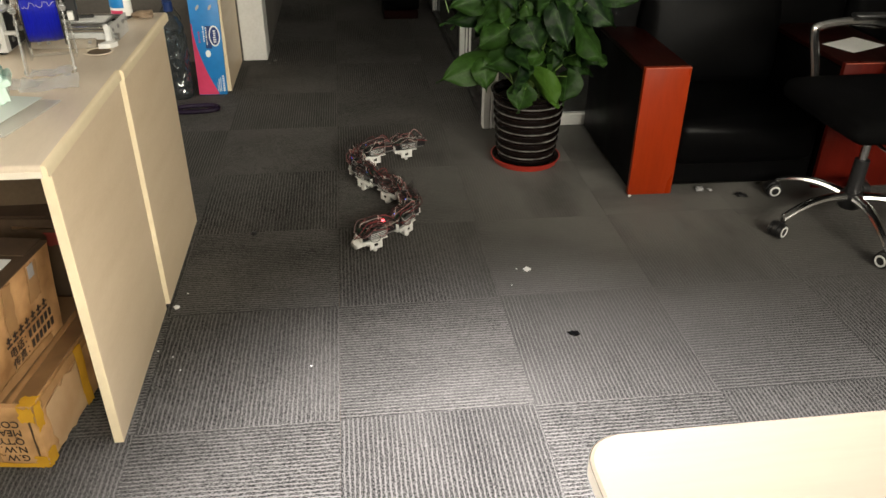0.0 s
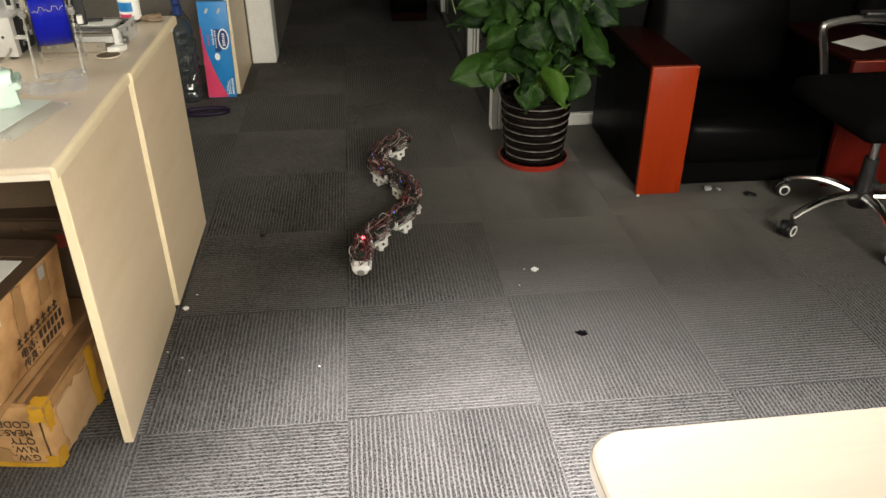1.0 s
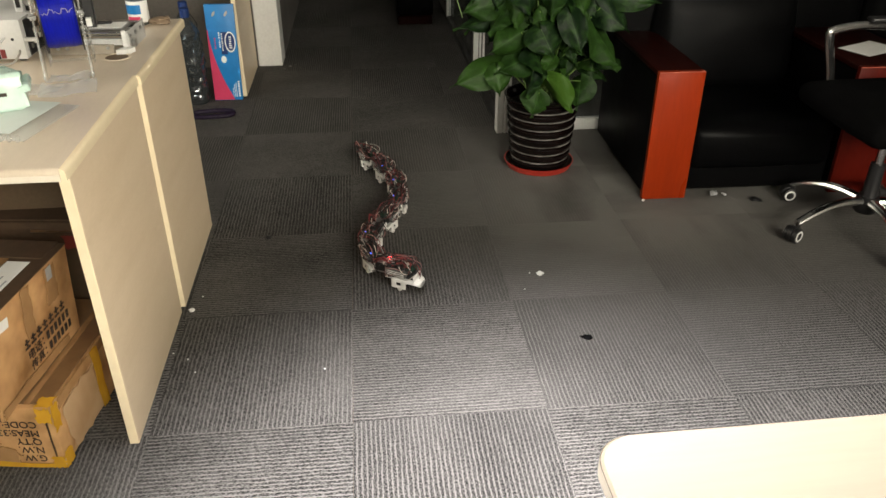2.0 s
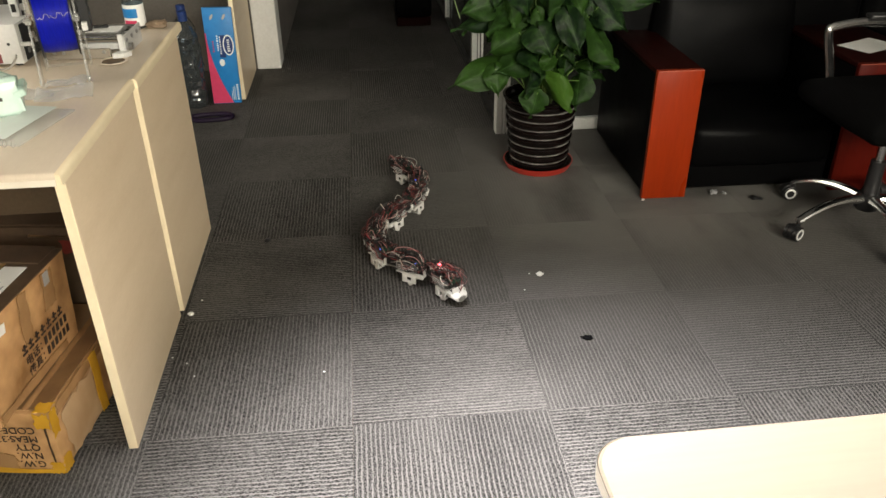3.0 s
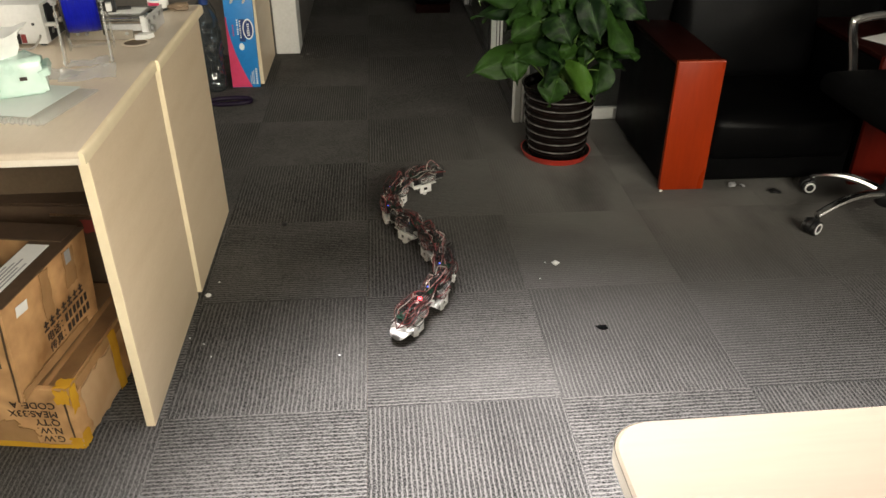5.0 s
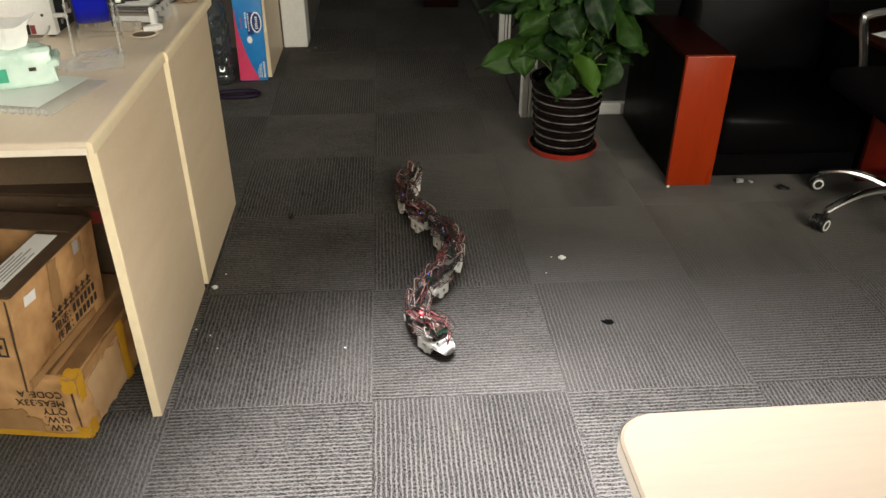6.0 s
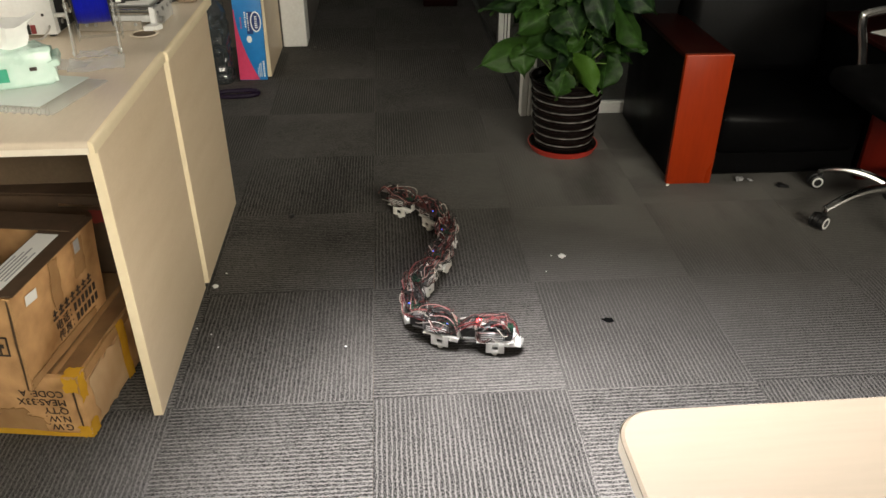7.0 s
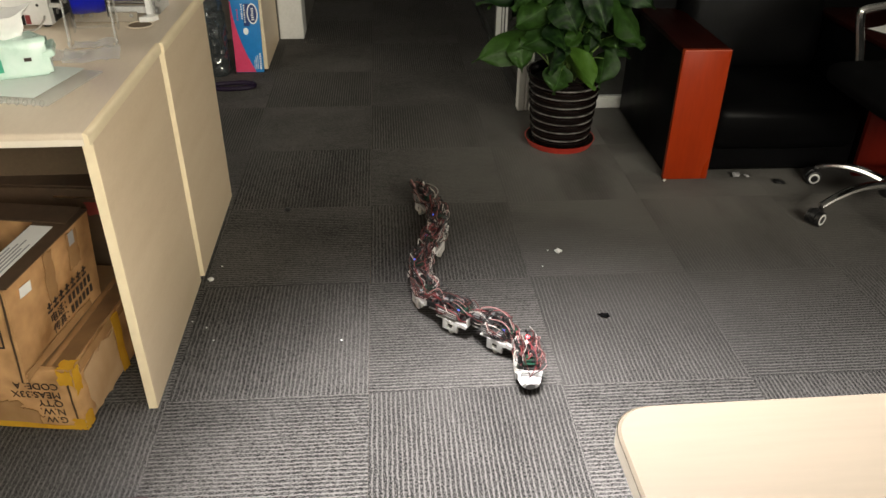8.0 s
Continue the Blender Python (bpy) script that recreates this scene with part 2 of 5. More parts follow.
PALEWIRE = paint("pale_wire", (0.50, 0.45, 0.40), (0.38, 0.34, 0.30), 80, 10, 0.45)
BLACKWIRE = paint("black_wire", (0.015, 0.015, 0.015), (0.01, 0.01, 0.01), 80, 10, 0.45)
RUBBER = paint("grey_rubber_wheel", (0.30, 0.30, 0.29), (0.22, 0.22, 0.21), 80, 10, 0.6)
BLUELED = glow("blue_led", (0.08, 0.16, 1.0), 1.3)
REDLED = glow("red_led", (1.0, 0.05, 0.06), 12.0)
FILAMENT = paint("blue_filament", (0.003, 0.008, 0.40), (0.002, 0.005, 0.22), 30, 10, 0.40, stretch=(30, 1, 1), bump=0.7, depth=0.003, gloss=0.2)
ACRYLIC = film("clear_acrylic", (0.92, 0.92, 0.91), 0.04, 0.12, 0.045)
FROST = film("frosted_acrylic_edge", (0.95, 0.95, 0.95), 0.05, 0.2, 0.22)
GLASS = clear("partition_glass", (0.85, 0.90, 0.92), 0.0, 1.45)
BOTTLE = film("clear_pet_bottle", (0.50, 0.57, 0.62), 0.12, 0.10, 0.03)
FILMPLASTIC = film("clear_plastic_film", (1.0, 1.0, 1.0), 0.08, 0.2, 0.24)
CARTONBLUE = paint("blue_printed_carton", (0.010, 0.20, 0.52), (0.008, 0.16, 0.44), 40, 6, 0.45)
DEEPBLUE = paint("deep_blue_print", (0.01, 0.035, 0.16), (0.01, 0.03, 0.12), 40, 6, 0.45)
PINK = paint("pink_print", (0.62, 0.045, 0.13), (0.53, 0.035, 0.10), 40, 6, 0.45)
TISSUEGREEN = paint("mint_plastic_wrap", (0.46, 0.66, 0.57), (0.62, 0.76, 0.70), 25, 14, 0.28, bump=0.5, depth=0.004)
TISSUE = paint("white_tissue", (0.86, 0.86, 0.85), (0.78, 0.78, 0.77), 60, 9, 0.9, bump=0.3)
PRINTERWHITE = paint("white_powder_coat", (0.70, 0.70, 0.69), (0.62, 0.62, 0.61), 120, 5, 0.45)
PURPLE = paint("dark_purple_plastic", (0.014, 0.006, 0.024), (0.009, 0.004, 0.016), 60, 9, 0.55, gloss=0.2)
TAN = paint("tan_bag", (0.30, 0.22, 0.15), (0.2, 0.14, 0.09), 40, 9, 0.6)


def leaf_material(name, dark, pale):
    m, nt, b = nodes_of(name)
    L, N = nt.links.new, nt.nodes.new
    info, tc, n1 = N("ShaderNodeObjectInfo"), N("ShaderNodeTexCoord"), N("ShaderNodeTexNoise")
    L(tc.outputs["Object"], n1.inputs["Vector"])
    n1.inputs["Scale"].default_value, n1.inputs["Detail"].default_value = 35, 4
    mix, mix2 = N("ShaderNodeMix"), N("ShaderNodeMix")
    for x in (mix, mix2):
        x.data_type = "RGBA"
    mix.inputs["A"].default_value, mix.inputs["B"].default_value = rgb(dark), rgb(pale)
    L(info.outputs["Random"], mix.inputs["Factor"])
    mix2.inputs["B"].default_value = rgb((0.040, 0.105, 0.016))
    L(mix.outputs["Result"], mix2.inputs["A"])
    mr = N("ShaderNodeMapRange")
    mr.inputs["From Min"].default_value, mr.inputs["From Max"].default_value, mr.inputs["To Max"].default_value = 0.45, 0.8, 0.5
    L(n1.outputs[0], mr.inputs[0])
    L(mr.outputs[0], mix2.inputs["Factor"])
    # paler midrib
    sep, ab, rib, mix3 = N("ShaderNodeSeparateXYZ"), N("ShaderNodeMath"), N("ShaderNodeMapRange"), N("ShaderNodeMix")
    L(tc.outputs["Object"], sep.inputs[0])
    ab.operation = "ABSOLUTE"
    L(sep.outputs["Y"], ab.inputs[0])
    rib.inputs["From Min"].default_value, rib.inputs["From Max"].default_value, rib.inputs["To Min"].default_value, rib.inputs["To Max"].default_value = 0.0005, 0.0022, 0.28, 0.0
    L(ab.outputs[0], rib.inputs[0])
    mix3.data_type = "RGBA"
    mix3.inputs["B"].default_value = rgb((0.07, 0.15, 0.04))
    L(mix2.outputs["Result"], mix3.inputs["A"])
    L(rib.outputs[0], mix3.inputs["Factor"])
    L(mix3.outputs["Result"], b.inputs["Base Color"])
    b.inputs["Roughness"].default_value = 0.50
    b.inputs["Specular IOR Level"].default_value = 0.14
    b.inputs["Subsurface Weight"].default_value = 0.0
    bp = N("ShaderNodeBump")
    bp.inputs["Strength"].default_value, bp.inputs["Distance"].default_value = 0.7, 0.004
    L(n1.outputs[0], bp.inputs["Height"])
    L(bp.outputs[0], b.inputs["Normal"])
    return m


LEAF = leaf_material("pothos_leaf", (0.0022, 0.009, 0.0030), (0.018, 0.047, 0.0065))
YOUNG_LEAF = leaf_material("young_pothos_leaf", (0.036, 0.085, 0.010), (0.048, 0.105, 0.012))


# ---- mesh helpers ----
def mesh_of(name, bm, material, sharp=35):
    me = bpy.data.meshes.new(name)
    for f in bm.faces:
        f.smooth = True
    bmesh.ops.recalc_face_normals(bm, faces=bm.faces[:])
    bm.to_mesh(me)
    bm.free()
    me.set_sharp_from_angle(angle=radians(sharp))
    me.materials.append(material)
    return me


def part(name, bm, material, parent=None, label="", m=None):
    ob = new(name, mesh_of(name, bm, material))
    ob.parent = parent
    if m is not None:
        ob.matrix_basis = m
    return tagged(ob, label)


def thing(name, m, label, category, group=""):
    ob = new(name)
    ob.empty_display_size = 0.05
    ob.matrix_basis = m
    return tagged(ob, label, category, group)


def solid(name, bm, material, m, label, category, group="", kind=""):
    ob = new(name, mesh_of(name, bm, material))
    ob.matrix_basis = m
    return tagged(ob, label, category, group, kind)


def box(bm, lo, hi, bevel=0.0, m=None, seg=1):
    c, s = [(a + b) / 2 for a, b in zip(lo, hi)], [abs(b - a) for a, b in zip(lo, hi)]
    r = bmesh.ops.create_cube(bm, size=1, matrix=Matrix.Translation(c) @ Matrix.Diagonal((*s, 1)))
    vs = r["verts"]
    if bevel:
        es = list({e for v in vs for e in v.link_edges})
        out = bmesh.ops.bevel(bm, geom=es, offset=bevel, segments=seg, profile=0.5, affect="EDGES")
        vs = list({v for f in out["faces"] for v in f.verts} | {v for v in vs if v.is_valid})
    if m is not None:
        bmesh.ops.transform(bm, matrix=m, verts=vs)
    return bm


def BM():
    return bmesh.new()


def boxes(*specs):
    bm = BM()
    for s in specs:
        box(bm, *s)
    return bm


def ring_loft(bm, rings, close=True, caps=True):
    """Skin a list of rings of points."""
    vs = [[bm.verts.new(p) for p in r] for r in rings]
    n = len(vs[0])
    for a, b in zip(vs, vs[1:]):
        for i in range(n if close else n - 1):
            bm.faces.new((a[i], a[(i + 1) % n], b[(i + 1) % n], b[i]))
    if caps and close:
        bm.faces.new(vs[0][::-1])
        bm.faces.new(vs[-1])
    return bm


def lathe(bm, profile, n=32, caps=True, m=None):
    rings = [[Vector((r * math.cos(2 * math.pi * i / n), r * math.sin(2 * math.pi * i / n), z)) for i in range(n)] for r, z in profile]
    if m is not None:
        rings = [[m @ p for p in r] for r in rings]
    return ring_loft(bm, rings, True, caps)


def tube(bm, pts, r, n=6, caps=True):
    pts = [Vector(p) for p in pts]
    rs = r if isinstance(r, (list, tuple)) else [r] * len(pts)
    rings, up = [], None
    for i, p in enumerate(pts):
        d = (pts[min(i + 1, len(pts) - 1)] - pts[max(i - 1, 0)]).normalized()
        if up is None:
            up = Vector((0, 0, 1)) if abs(d.z) < 0.9 else Vector((1, 0, 0))
        x = d.cross(up).normalized()
        up = x.cross(d).normalized()
        rings.append([p + rs[i] * (math.cos(2 * math.pi * k / n) * x + math.sin(2 * math.pi * k / n) * up) for k in range(n)])
    return ring_loft(bm, rings, True, caps)


def arc(p0, p1, p2, n=8):
    """Points of a quadratic curve."""
    a, b, c = Vector(p0), Vector(p1), Vector(p2)
    return [a * (1 - u) ** 2 + b * 2 * u * (1 - u) + c * u * u for u in (i / n for i in range(n + 1))]


def smooth_line(pts, n=6):
    """A curve that glides through the points."""
    P = [Vector(p) for p in pts]
    out = []
    for i in range(len(P) - 1):
        a, b, c, d = P[max(i - 1, 0)], P[i], P[i + 1], P[min(i + 2, len(P) - 1)]
        for k in range(n):
            u = k / n
            out.append(0.5 * (2 * b + (c - a) * u + (2 * a - 5 * b + 4 * c - d) * u * u + (3 * b - a - 3 * c + d) * u ** 3))
    return out + [P[-1]]


def cushion(lo, hi, puff=0.03, nx=10, ny=10, r=0.04):
    """An upholstered block: rounded edges, bulging faces."""
    bm = box(BM(), lo, hi, r, seg=4)
    bmesh.ops.subdivide_edges(bm, edges=[e for e in bm.edges if e.calc_length() > 0.1], cuts=5, use_grid_fill=True)
    c = [(a + b) / 2 for a, b in zip(lo, hi)]
    s = [max((b - a) / 2, 1e-4) for a, b in zip(lo, hi)]
    for v in bm.verts:
        u = [(v.co[i] - c[i]) / s[i] for i in range(3)]
        for i in range(3):
            j, k = (i + 1) % 3, (i + 2) % 3
            v.co[i] += puff * u[i] * max(0, 1 - u[j] ** 2) * max(0, 1 - u[k] ** 2)
        v.co += 0.003 * noise.noise_vector(v.co * 9)
    return bm


def lettering(text, size, material, parent, m, name="lettering", label=""):
    cu = bpy.data.curves.new(name, "FONT")
    cu.body, cu.size, cu.extrude = text, size, 0.0004
    tmp = bpy.data.objects.new(name, cu)
    scene.collection.objects.link(tmp)
    me = bpy.data.meshes.new_from_object(tmp.evaluated_get(bpy.context.evaluated_depsgraph_get()))
    bpy.data.objects.remove(tmp)
    me.materials.clear()
    me.materials.append(material)
    ob = new(name, me)
    ob.parent, ob.matrix_basis = parent, m
    return tagged(ob, label)


# ---- the shell of the room ----
X0, X1, Y1, TOP = -2.5, 3.4, 6.5, 2.75


def shell():
    def wall(name, bm, material=PLASTER, label="plain painted plaster wall of the office"):
        return solid(name, bm, material, Matrix(), label, "wall", kind="structure")
    sub = box(BM(), (X0 - 0.2, SOUTH - 0.2, -0.15), (X1 + 0.2, Y1 + 0.2, -0.0065))
    solid("floor_slab", sub, UNDER, Matrix(), "screed under the carpet tiles", "floor", kind="structure")
    # south wall with its window opening
    x0, x1, z0, z1 = WIN
    bm = boxes(((X0, SOUTH - 0.2, 0), (x0, SOUTH, TOP)), ((x1, SOUTH - 0.2, 0), (X1, SOUTH, TOP)),
               ((x0, SOUTH - 0.2, 0), (x1, SOUTH, z0)), ((x0, SOUTH - 0.2, z1), (x1, SOUTH, TOP)))
    wall("wall_south", bm, label="plastered outer wall with a wide window")
    w = tagged(thing("window_1", Matrix(), "wide aluminium office window with clear panes", "window"), kind="structure")
    n = 3
    for i in range(n + 1):
        x = x0 + 0.02 + (x1 - x0 - 0.04) * i / n
        part("window_frame", boxes(((x - 0.02, SOUTH - 0.14, z0), (x + 0.02, SOUTH - 0.08, z1), 0.003)), ALU, w)
    for z in (z0, z1 - 0.04):
        part("window_frame", boxes(((x0, SOUTH - 0.135, z), (x1, SOUTH - 0.085, z + 0.04), 0.003)), ALU, w)
    part("window_sill", boxes(((x0 - 0.05, SOUTH - 0.08, z0 - 0.03), (x1 + 0.05, SOUTH + 0.06, z0 - 0.002), 0.005)), WHITE_TRIM, w)
    for i in range(n):
        a = x0 + 0.04 + (x1 - x0 - 0.04) * i / n
        b = x0 + (x1 - x0 - 0.04) * (i + 1) / n
        g = part("pane", boxes(((a, SOUTH - 0.113, z0 + 0.04), (b, SOUTH - 0.107, z1 - 0.04))), GLASS, w)
        g.visible_shadow = False
    y0, y1, a0, a1 = WEST
    wall("wall_west", boxes(((X0 - 0.2, SOUTH - 0.2, 0), (X0, y0, TOP)), ((X0 - 0.2, y1, 0), (X0, Y1 + 0.2, TOP)),
                            ((X0 - 0.2, y0, 0), (X0, y1, a0)), ((X0 - 0.2, y0, a1), (X0, y1, TOP))), label="plastered wall with an assumed window behind the desks")
    v = tagged(thing("fill_window", Matrix(), "assumed aluminium window, added to brighten the desk tops", "window"), kind="structure")
    for y in (y0, (y0 + y1) / 2 - 0.02, y1 - 0.04):
        part("window_frame", boxes(((X0 - 0.14, y, a0), (X0 - 0.08, y + 0.04, a1), 0.003)), ALU, v)
    for z in (a0, a1 - 0.04):
        part("window_frame", boxes(((X0 - 0.135, y0, z), (X0 - 0.085, y1, z + 0.04), 0.003)), ALU, v)
    part("window_sill", boxes(((X0 - 0.08, y0 - 0.05, a0 - 0.03), (X0 + 0.06, y1 + 0.05, a0 - 0.002), 0.005)), WHITE_TRIM, v)
    for a, c in ((y0 + 0.04, (y0 + y1) / 2 - 0.02), ((y0 + y1) / 2 + 0.02, y1 - 0.04)):
        g = part("pane", boxes(((X0 - 0.113, a, a0 + 0.04), (X0 - 0.107, c, a1 - 0.04))), GLASS, v)
        g.visible_shadow = False
    wall("wall_east", boxes(((X1, SOUTH - 0.2, 0), (X1 + 0.2, Y1 + 0.2, TOP))), DARKENED_WALL, "wall behind the sofa corner, darkened in colour")
    wall("wall_north", boxes(((X0, Y1, 0), (X1, Y1 + 0.2, TOP))), DARKENED_WALL, "corridor end wall, darkened in colour for the lack of light")
    solid("ceiling", boxes(((X0 - 0.2, SOUTH - 0.2, TOP), (X1 + 0.2, Y1 + 0.2, TOP + 0.15))), CEILING, Matrix(),
          "grey ceiling of the office, unseen and kept dark against bounced light", "ceiling", kind="structure")
    for row in LAMPS:
        lamp = tagged(thing("assumed_ceiling_lamp", pose(*row[0], TOP), "assumed round ceiling lamp, unseen, added to brighten the carpet", "ceiling lamp", "ceiling downlights"))
        part("trim_ring", lathe(BM(), ((0.60, -0.012), (0.64, -0.012), (0.642, -0.002), (0.60, -0.002), (0.60, -0.012)), 32, caps=False), WHITE_TRIM, lamp)
    # white wall end at the corridor, and the wall that runs on behind it
    wall("wall_corridor", boxes(((-0.545, 3.11, 0), (-0.406, 3.30, TOP), 0.004)), WHITE_TRIM, "white painted wall end beside the dark corridor")
    wall("wall_corridor_west", boxes(((-0.53, 3.303, 0), (-0.41, Y1, TOP))), DARKENED_WALL, "corridor wall, darkened in colour for the lack of light")
    wall("wall_store", boxes(((X0, 3.12, 0), (-0.548, 3.24, TOP))), DARKENED_WALL, "plaster wall behind the desks")


shell()


def partition():
    """Aluminium and glass partition: a corner beside the corridor, one leg behind the sofa, one along the corridor."""
    p = tagged(thing("partition_glass", pose(0.68, 1.905, 0), "aluminium-framed glass partition behind the plant and the sofa", "partition"), kind="structure")
    h = 2.6
    for x, y in ((0.0, 0.0), (1.35, 0.0), (2.66, 0.0), (0.0, 0.82), (0.01, 2.3), (0.02, 4.6)):
        pillar = part("post", boxes(((x, y + 0.012, 0), (x + 0.065, y + 0.06, h), 0.002)), BLACK if y else WHITE_TRIM, p)
        for a, c in ((0.001, 0.029), (0.034, 0.045), (0.052, 0.064)):
            part("cover_strip", boxes(((x + a, y, 0), (x + c, y + 0.0115, h), 0.0015)), WHITE_TRIM, pillar, "pale aluminium cover strip")
    for z in (0.0, h):
        part("rail", boxes(((0.066, 0.01, z), (2.66, 0.05, z + 0.055), 0.004)), WHITE_TRIM, p)
        part("rail", boxes(((0.012, 0.061, z - 0.001), (0.052, 4.6, z + 0.012), 0.002)), BLACK, p)
    for a, b in ((0.066, 1.349), (1.416, 2.66)):
        g = part("pane", boxes(((a, 0.025, 0.056), (b, 0.035, h - 0.001))), GLASS, p)
        g.visible_shadow = False
    for a, b in ((0.881, 2.299), (2.361, 4.599)):
        g = part("pane", boxes(((0.027, a, 0.021), (0.037, b, h - 0.002))), GLASS, p)
        g.visible_shadow = False


partition()


# ---- desks ----
def desk(name, m, w, d, h, label, material_top=LAMTOP, panel_out=0.0, left=True, modesty=True, front=True, inset=0.012, inset_back=0.003, lip=0.0012):
    """Panel desk: local x runs from the visible end panel (0) to -w, y is its depth; the top is rounded over and edged."""
    t = thing(name, m, label, "desk", "panel desks")
    e, r = -0.0045, 0.011
    y0 = 0.0 if front else 0.0002
    curve = [(r * (1 - math.sin(q)), h - r * (1 - math.cos(q))) for q in [math.pi / 2 * k / 4 for k in range(5)]]
    prof = [(y0, h - 0.025)] + [(y0 + (o if front else 0.0), z) for o, z in curve[::-1]] + [(d, h), (d, h - 0.025)]
    part("tabletop", ring_loft(BM(), [[Vector((x, y, z)) for y, z in prof] for x in (-w, e)]), material_top, t)
    edge = [(e + 0.0003, h - 0.0255)] + [(e + 0.0003, h + 0.0004)] + [(lip - o * 0.6, z) for o, z in curve] + [(lip, h - 0.0255)]
    part("edge_strip", ring_loft(BM(), [[Vector((x, y, z)) for x, z in edge] for y in (0.0, d)]), EDGE, t, "pale rounded edging")
    if front:
        part("front_strip", boxes(((-w, -0.0014, h - 0.0255), (e - 0.0004, -0.0002, h - 0.0120), 0.0003)), FRONTBAND, t, "pale front edge banding")
    for x, show in ((-0.027 + panel_out, True), (-w + 0.01, left)):
        if show:
            p = part("end_panel", boxes(((x, inset, 0), (x + 0.022, d - inset_back, h - 0.0257), 0.0012)), LAMINATE, t)
            part("edge_strip", boxes(((x + 0.0004, inset - 0.0015, 0.001), (x + 0.0216, inset - 0.0002, h - 0.0258), 0.0003)), EDGE, p, "pale edge banding")
    if modesty:
        part("modesty_panel", boxes(((-w + 0.035, d - 0.075, 0.12), (-0.03 + panel_out, d - 0.057, h - 0.026), 0.001)), UNDER, t, "brown panel, darkened for the shade under the desk")
    return t


DESK_H = 0.740
desk("desk", pose(-0.519, -0.050, 0, 0, 0, 0.2), 1.35, 0.597, DESK_H, "beige laminate office desk with a pale edge, cluttered on top", panel_out=0.006, inset=0.028, inset_back=0.006, lip=0.0065)
desk("desk", pose(-0.514, 0.5485, 0, 0, 0, 0.1), 1.35, 0.615, DESK_H - 0.0009, "beige laminate office desk standing end to end with another", modesty=False, front=False, panel_out=0.0045, inset=0.021, inset_back=0.055, lip=0.0065)
desk("desk", pose(-0.548, 2.555, 0), 1.5, 0.55, 0.74, "beige laminate desk in front of the white wall end", modesty=False)


def near_table():
    t = thing("meeting_table", pose(0.299, -0.872, 0, 0, 0, 0.6), "pale maple laminate table with a rounded corner", "table")
    w, d, h, r = 1.5, 0.68, 0.75, 0.045
    bm = BM()
    out = []
    corners = ((r, -r, 90), (r, -d + r, 180), (w - r, -d + r, 270), (w - r, -r, 0))
    for cx, cy, a0 in corners:
        for k in range(9):
            a = radians(a0 + 90 * k / 8)
            out.append((cx + r * math.cos(a), cy + r * math.sin(a)))
    prof = ((0.003, h - 0.025), (0.0, h - 0.022), (0.0, h - 0.003), (0.003, h))
    rings = []
    for inset, z in prof:
        rings.append([Vector((x + inset * (1 if x < w / 2 else -1), y + inset * (1 if y < -d / 2 else -1), z)) for x, y in out])
    part("tabletop", ring_loft(bm, rings), MAPLE, t)
    band = [[Vector((x - 0.0008 * (1 if x < w / 2 else -1), y - 0.0008 * (1 if y < -d / 2 else -1), z)) for x, y in out] for z in (h - 0.0215, h - 0.0035)]
    part("edge_band", ring_loft(BM(), band, caps=False), FRONTBAND, t, "pale edge banding")
    for x in (0.12, w - 0.15):
        part("end_panel", boxes(((x, -d + 0.06, 0), (x + 0.022, -0.06, h - 0.0255), 0.001)), MAPLE, t)
    part("modesty_panel", boxes(((0.143, -d / 2, 0.2), (w - 0.151, -d / 2 + 0.018, h - 0.026), 0.001)), MAPLE, t)


near_table()


# ---- cartons under the desk ----
def carton(name, m, w, d, h, label, opened=False, material=CARD):
    """A taped carton: local origin at its front right foot, x to -w, y to d."""
    t = thing(name, m, label, "box", "cartons under the desk")
    if opened:
        e = 0.005
        def loop(g, z):
            """One round of the walls, with points every few centimetres."""
            c = [(-w + g, g), (-g, g), (-g, d - g), (-w + g, d - g)]
            return [Vector((c[k][0] + (c[(k + 1) % 4][0] - c[k][0]) * s / 8, c[k][1] + (c[(k + 1) % 4][1] - c[k][1]) * s / 8, z)) for k in range(4) for s in range(8)]
        bm = ring_loft(BM(), [loop(0, h * k / 6) for k in range(7)] + [loop(e, h - 0.001)] + [loop(e, h * k / 3 + e) for k in (2, 1, 0)])
    else:
        bm = box(BM(), (-w, 0, 0), (0, d, h), 0.006, seg=2)
    bmesh.ops.subdivide_edges(bm, edges=[e for e in bm.edges if e.calc_length() > 0.1], cuts=6, use_grid_fill=True)
    for v in bm.verts:
        v.co += 0.0028 * noise.noise_vector(v.co * 9 + Vector((h, 0, 0)))
        v.co.z = max(v.co.z, 0)
    part("body", bm, material, t)
    return t


FACE_R = Matrix.Rotation(radians(90), 4, "Z") @ Matrix.Rotation(radians(90), 4, "X")      # writing on a face that looks to +x
FACE_F = Matrix.Rotation(radians(90), 4, "X")                                               # writing on a face that looks to -y


def patch(o, u, v, w, h, seed, ragged=0.004):
    """A strip of tape on a flat face: ragged edges, a hair thick; o is its corner, u and v its sides."""
    rnd = random.Random(seed)
    n, q = 6, []
    for s in range(4):
        for k in range(n):
            f = k / n
            x, y = ((f, 0), (1, f), (1 - f, 1), (0, 1 - f))[s]
            q.append(Vector(o) + u * (w * x + rnd.uniform(-ragged, ragged)) + v * (h * y + rnd.uniform(-ragged, ragged)))
    up = u.cross(v).normalized() * 0.0006
    return ring_loft(BM(), [[p - up for p in q], [p + up for p in q]])


